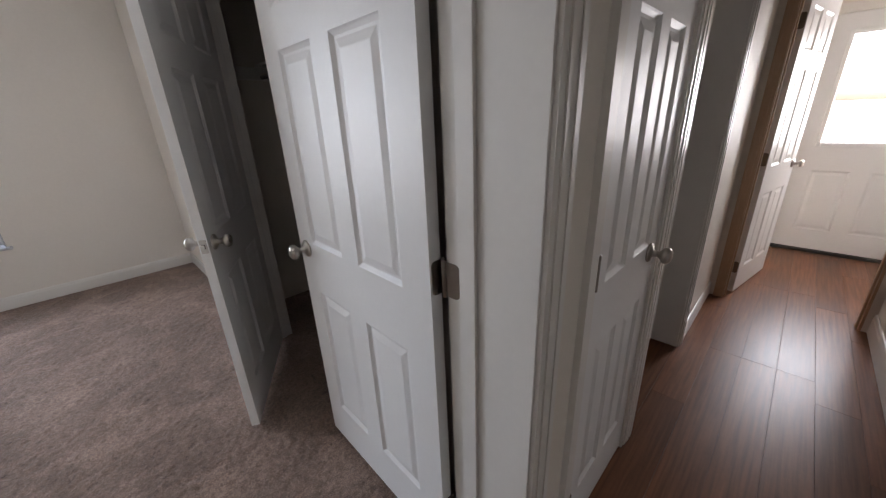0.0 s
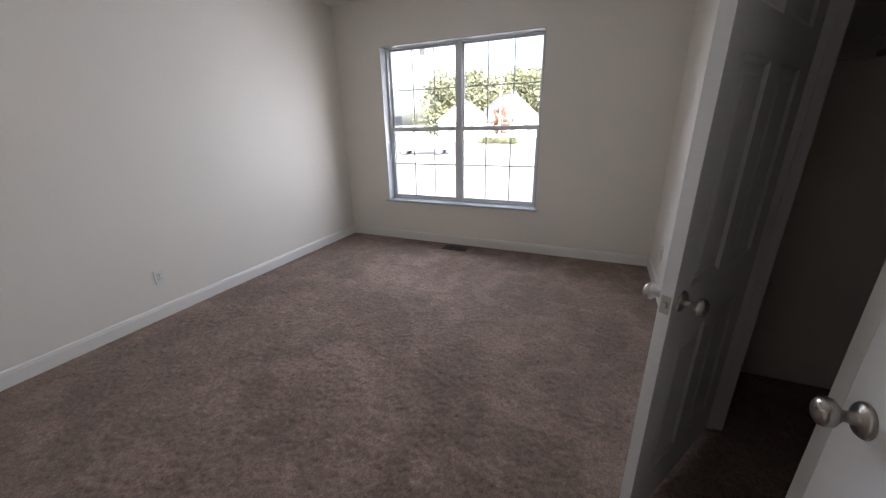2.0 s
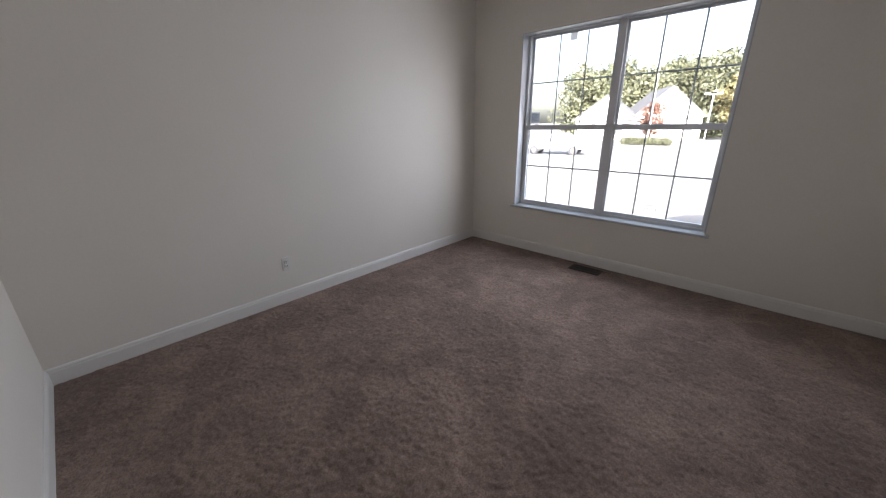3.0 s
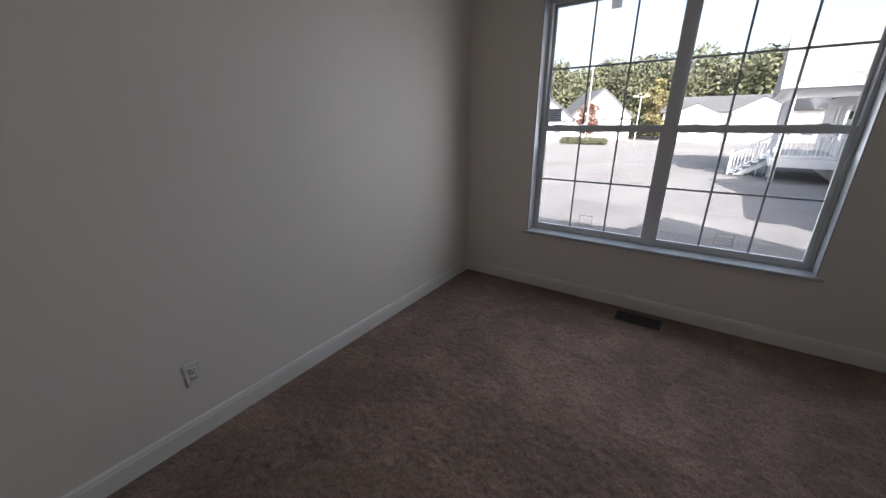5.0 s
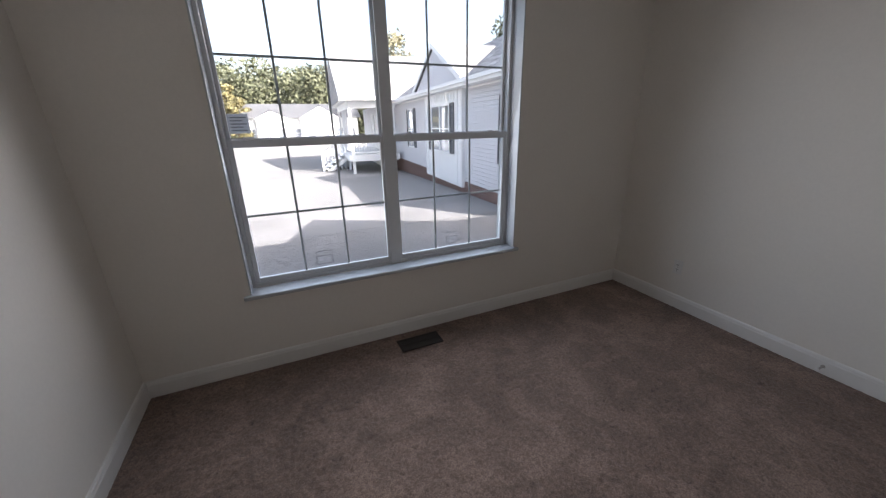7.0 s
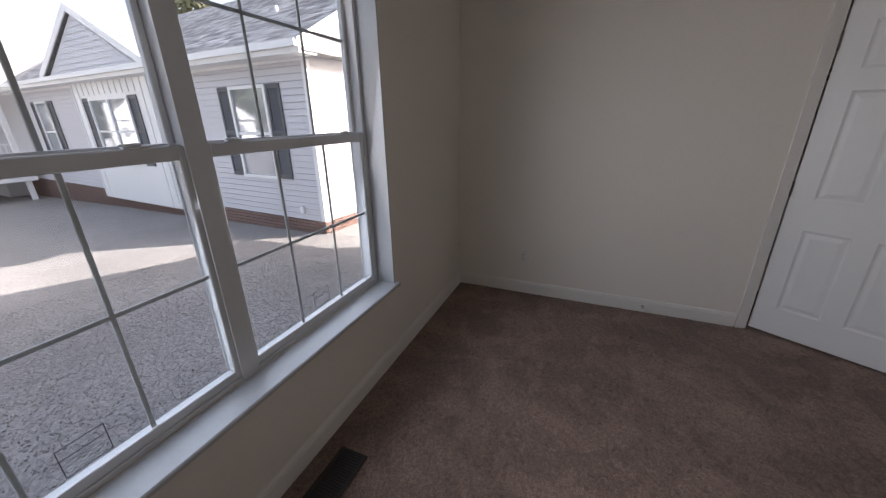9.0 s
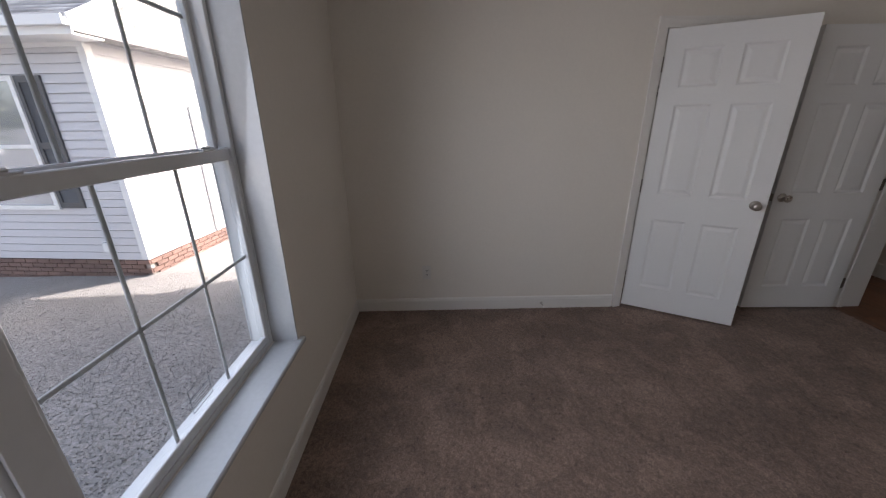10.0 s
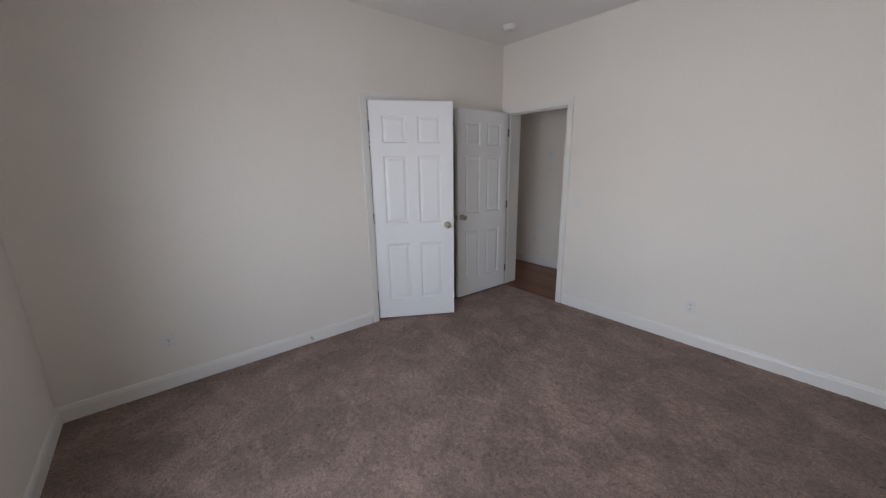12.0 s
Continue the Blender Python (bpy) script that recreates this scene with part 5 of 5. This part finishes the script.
def plank(x0, x1, y0, y1):
    key = (round(x1 - x0, 2), round(y1 - y0, 3))
    if key not in shared:
        bm = bmesh.new()
        box(bm, (0, 0, -0.012), (x1 - x0 - 0.0006, y1 - y0 - 0.0006, -0.003), 0.0006)
        shared[key] = mesh("plank", bm)
    p = part("plank", shared[key], PLANK, hall_floor)
    p.location = (x0, y0, 0)


y = -1.9
while y < -0.01:
    ye = min(y + PW, -0.006)
    x = 1.8 - rng.choice((0.0, 0.2, 0.41, 0.61, 0.81, 1.0))
    while x < EAST:
        a, b = max(x, 1.8), min(x + PL, EAST)
        if b - a > 0.05 and not (a < 1.8):
            plank(a, b, y, ye)
        x += PL
    y += PW
y = -0.006
while y < 1.6:
    for x in (4.56, 5.28):
        plank(x, x + 0.72, y, min(y + PW, 1.6))
    y += PW

# ---- bricks of the neighbouring house ----
BL, BH, BG = 0.203, 0.060, 0.010
brick_long = mesh("brick", boxes(((0, -0.008, 0), (BL - BG, 0.03, BH)), bevel=0.003))
brick_end = mesh("brick", boxes(((0.0, 0, 0), (0.035, BL - BG, BH)), bevel=0.003))
for r in range(4):
    z = SZ - 0.006 - (r + 1) * (BH + BG)
    k = 0
    x = 0.0 - (BL / 2 if r % 2 else 0)
    while x < 9.2 and k < 46:
        if x >= 0:
            b = part("brick", brick_long, BRICK, nb)
            b.location = (x, 0.0, z)
        x += BL
        k += 1
    y = 0.02 - (BL / 2 if r % 2 else 0)
    for k in range(26):
        if y >= 0.02:
            b = part("brick", brick_end, BRICK, nb)
            b.location = (-0.010, y, z)
        y += BL
bm = bmesh.new()
for r in range(12):
    z = SZ - 0.006 - (r + 1) * (BH + BG)
    x = -BL / 2 if r % 2 else 0.0
    while x < LEN:
        if x > 9.0 or (r >= 4 and x >= 0):
            box(bm, (x, -0.004, z), (x + BL - BG, 0.03, z + BH))
        x += BL
tagged(part("brickwork", bm, BRICK, nb), "red brick foundation courses", "", "", "stuff")


# the neighbouring house is laid out with its front towards -y; turn it to face the yard
for ob in nb.children_recursive:
    if ob.type == "MESH" and not ob.data.get("mirrored"):
        mirror_y(ob.data)
    ob.location.y = -ob.location.y
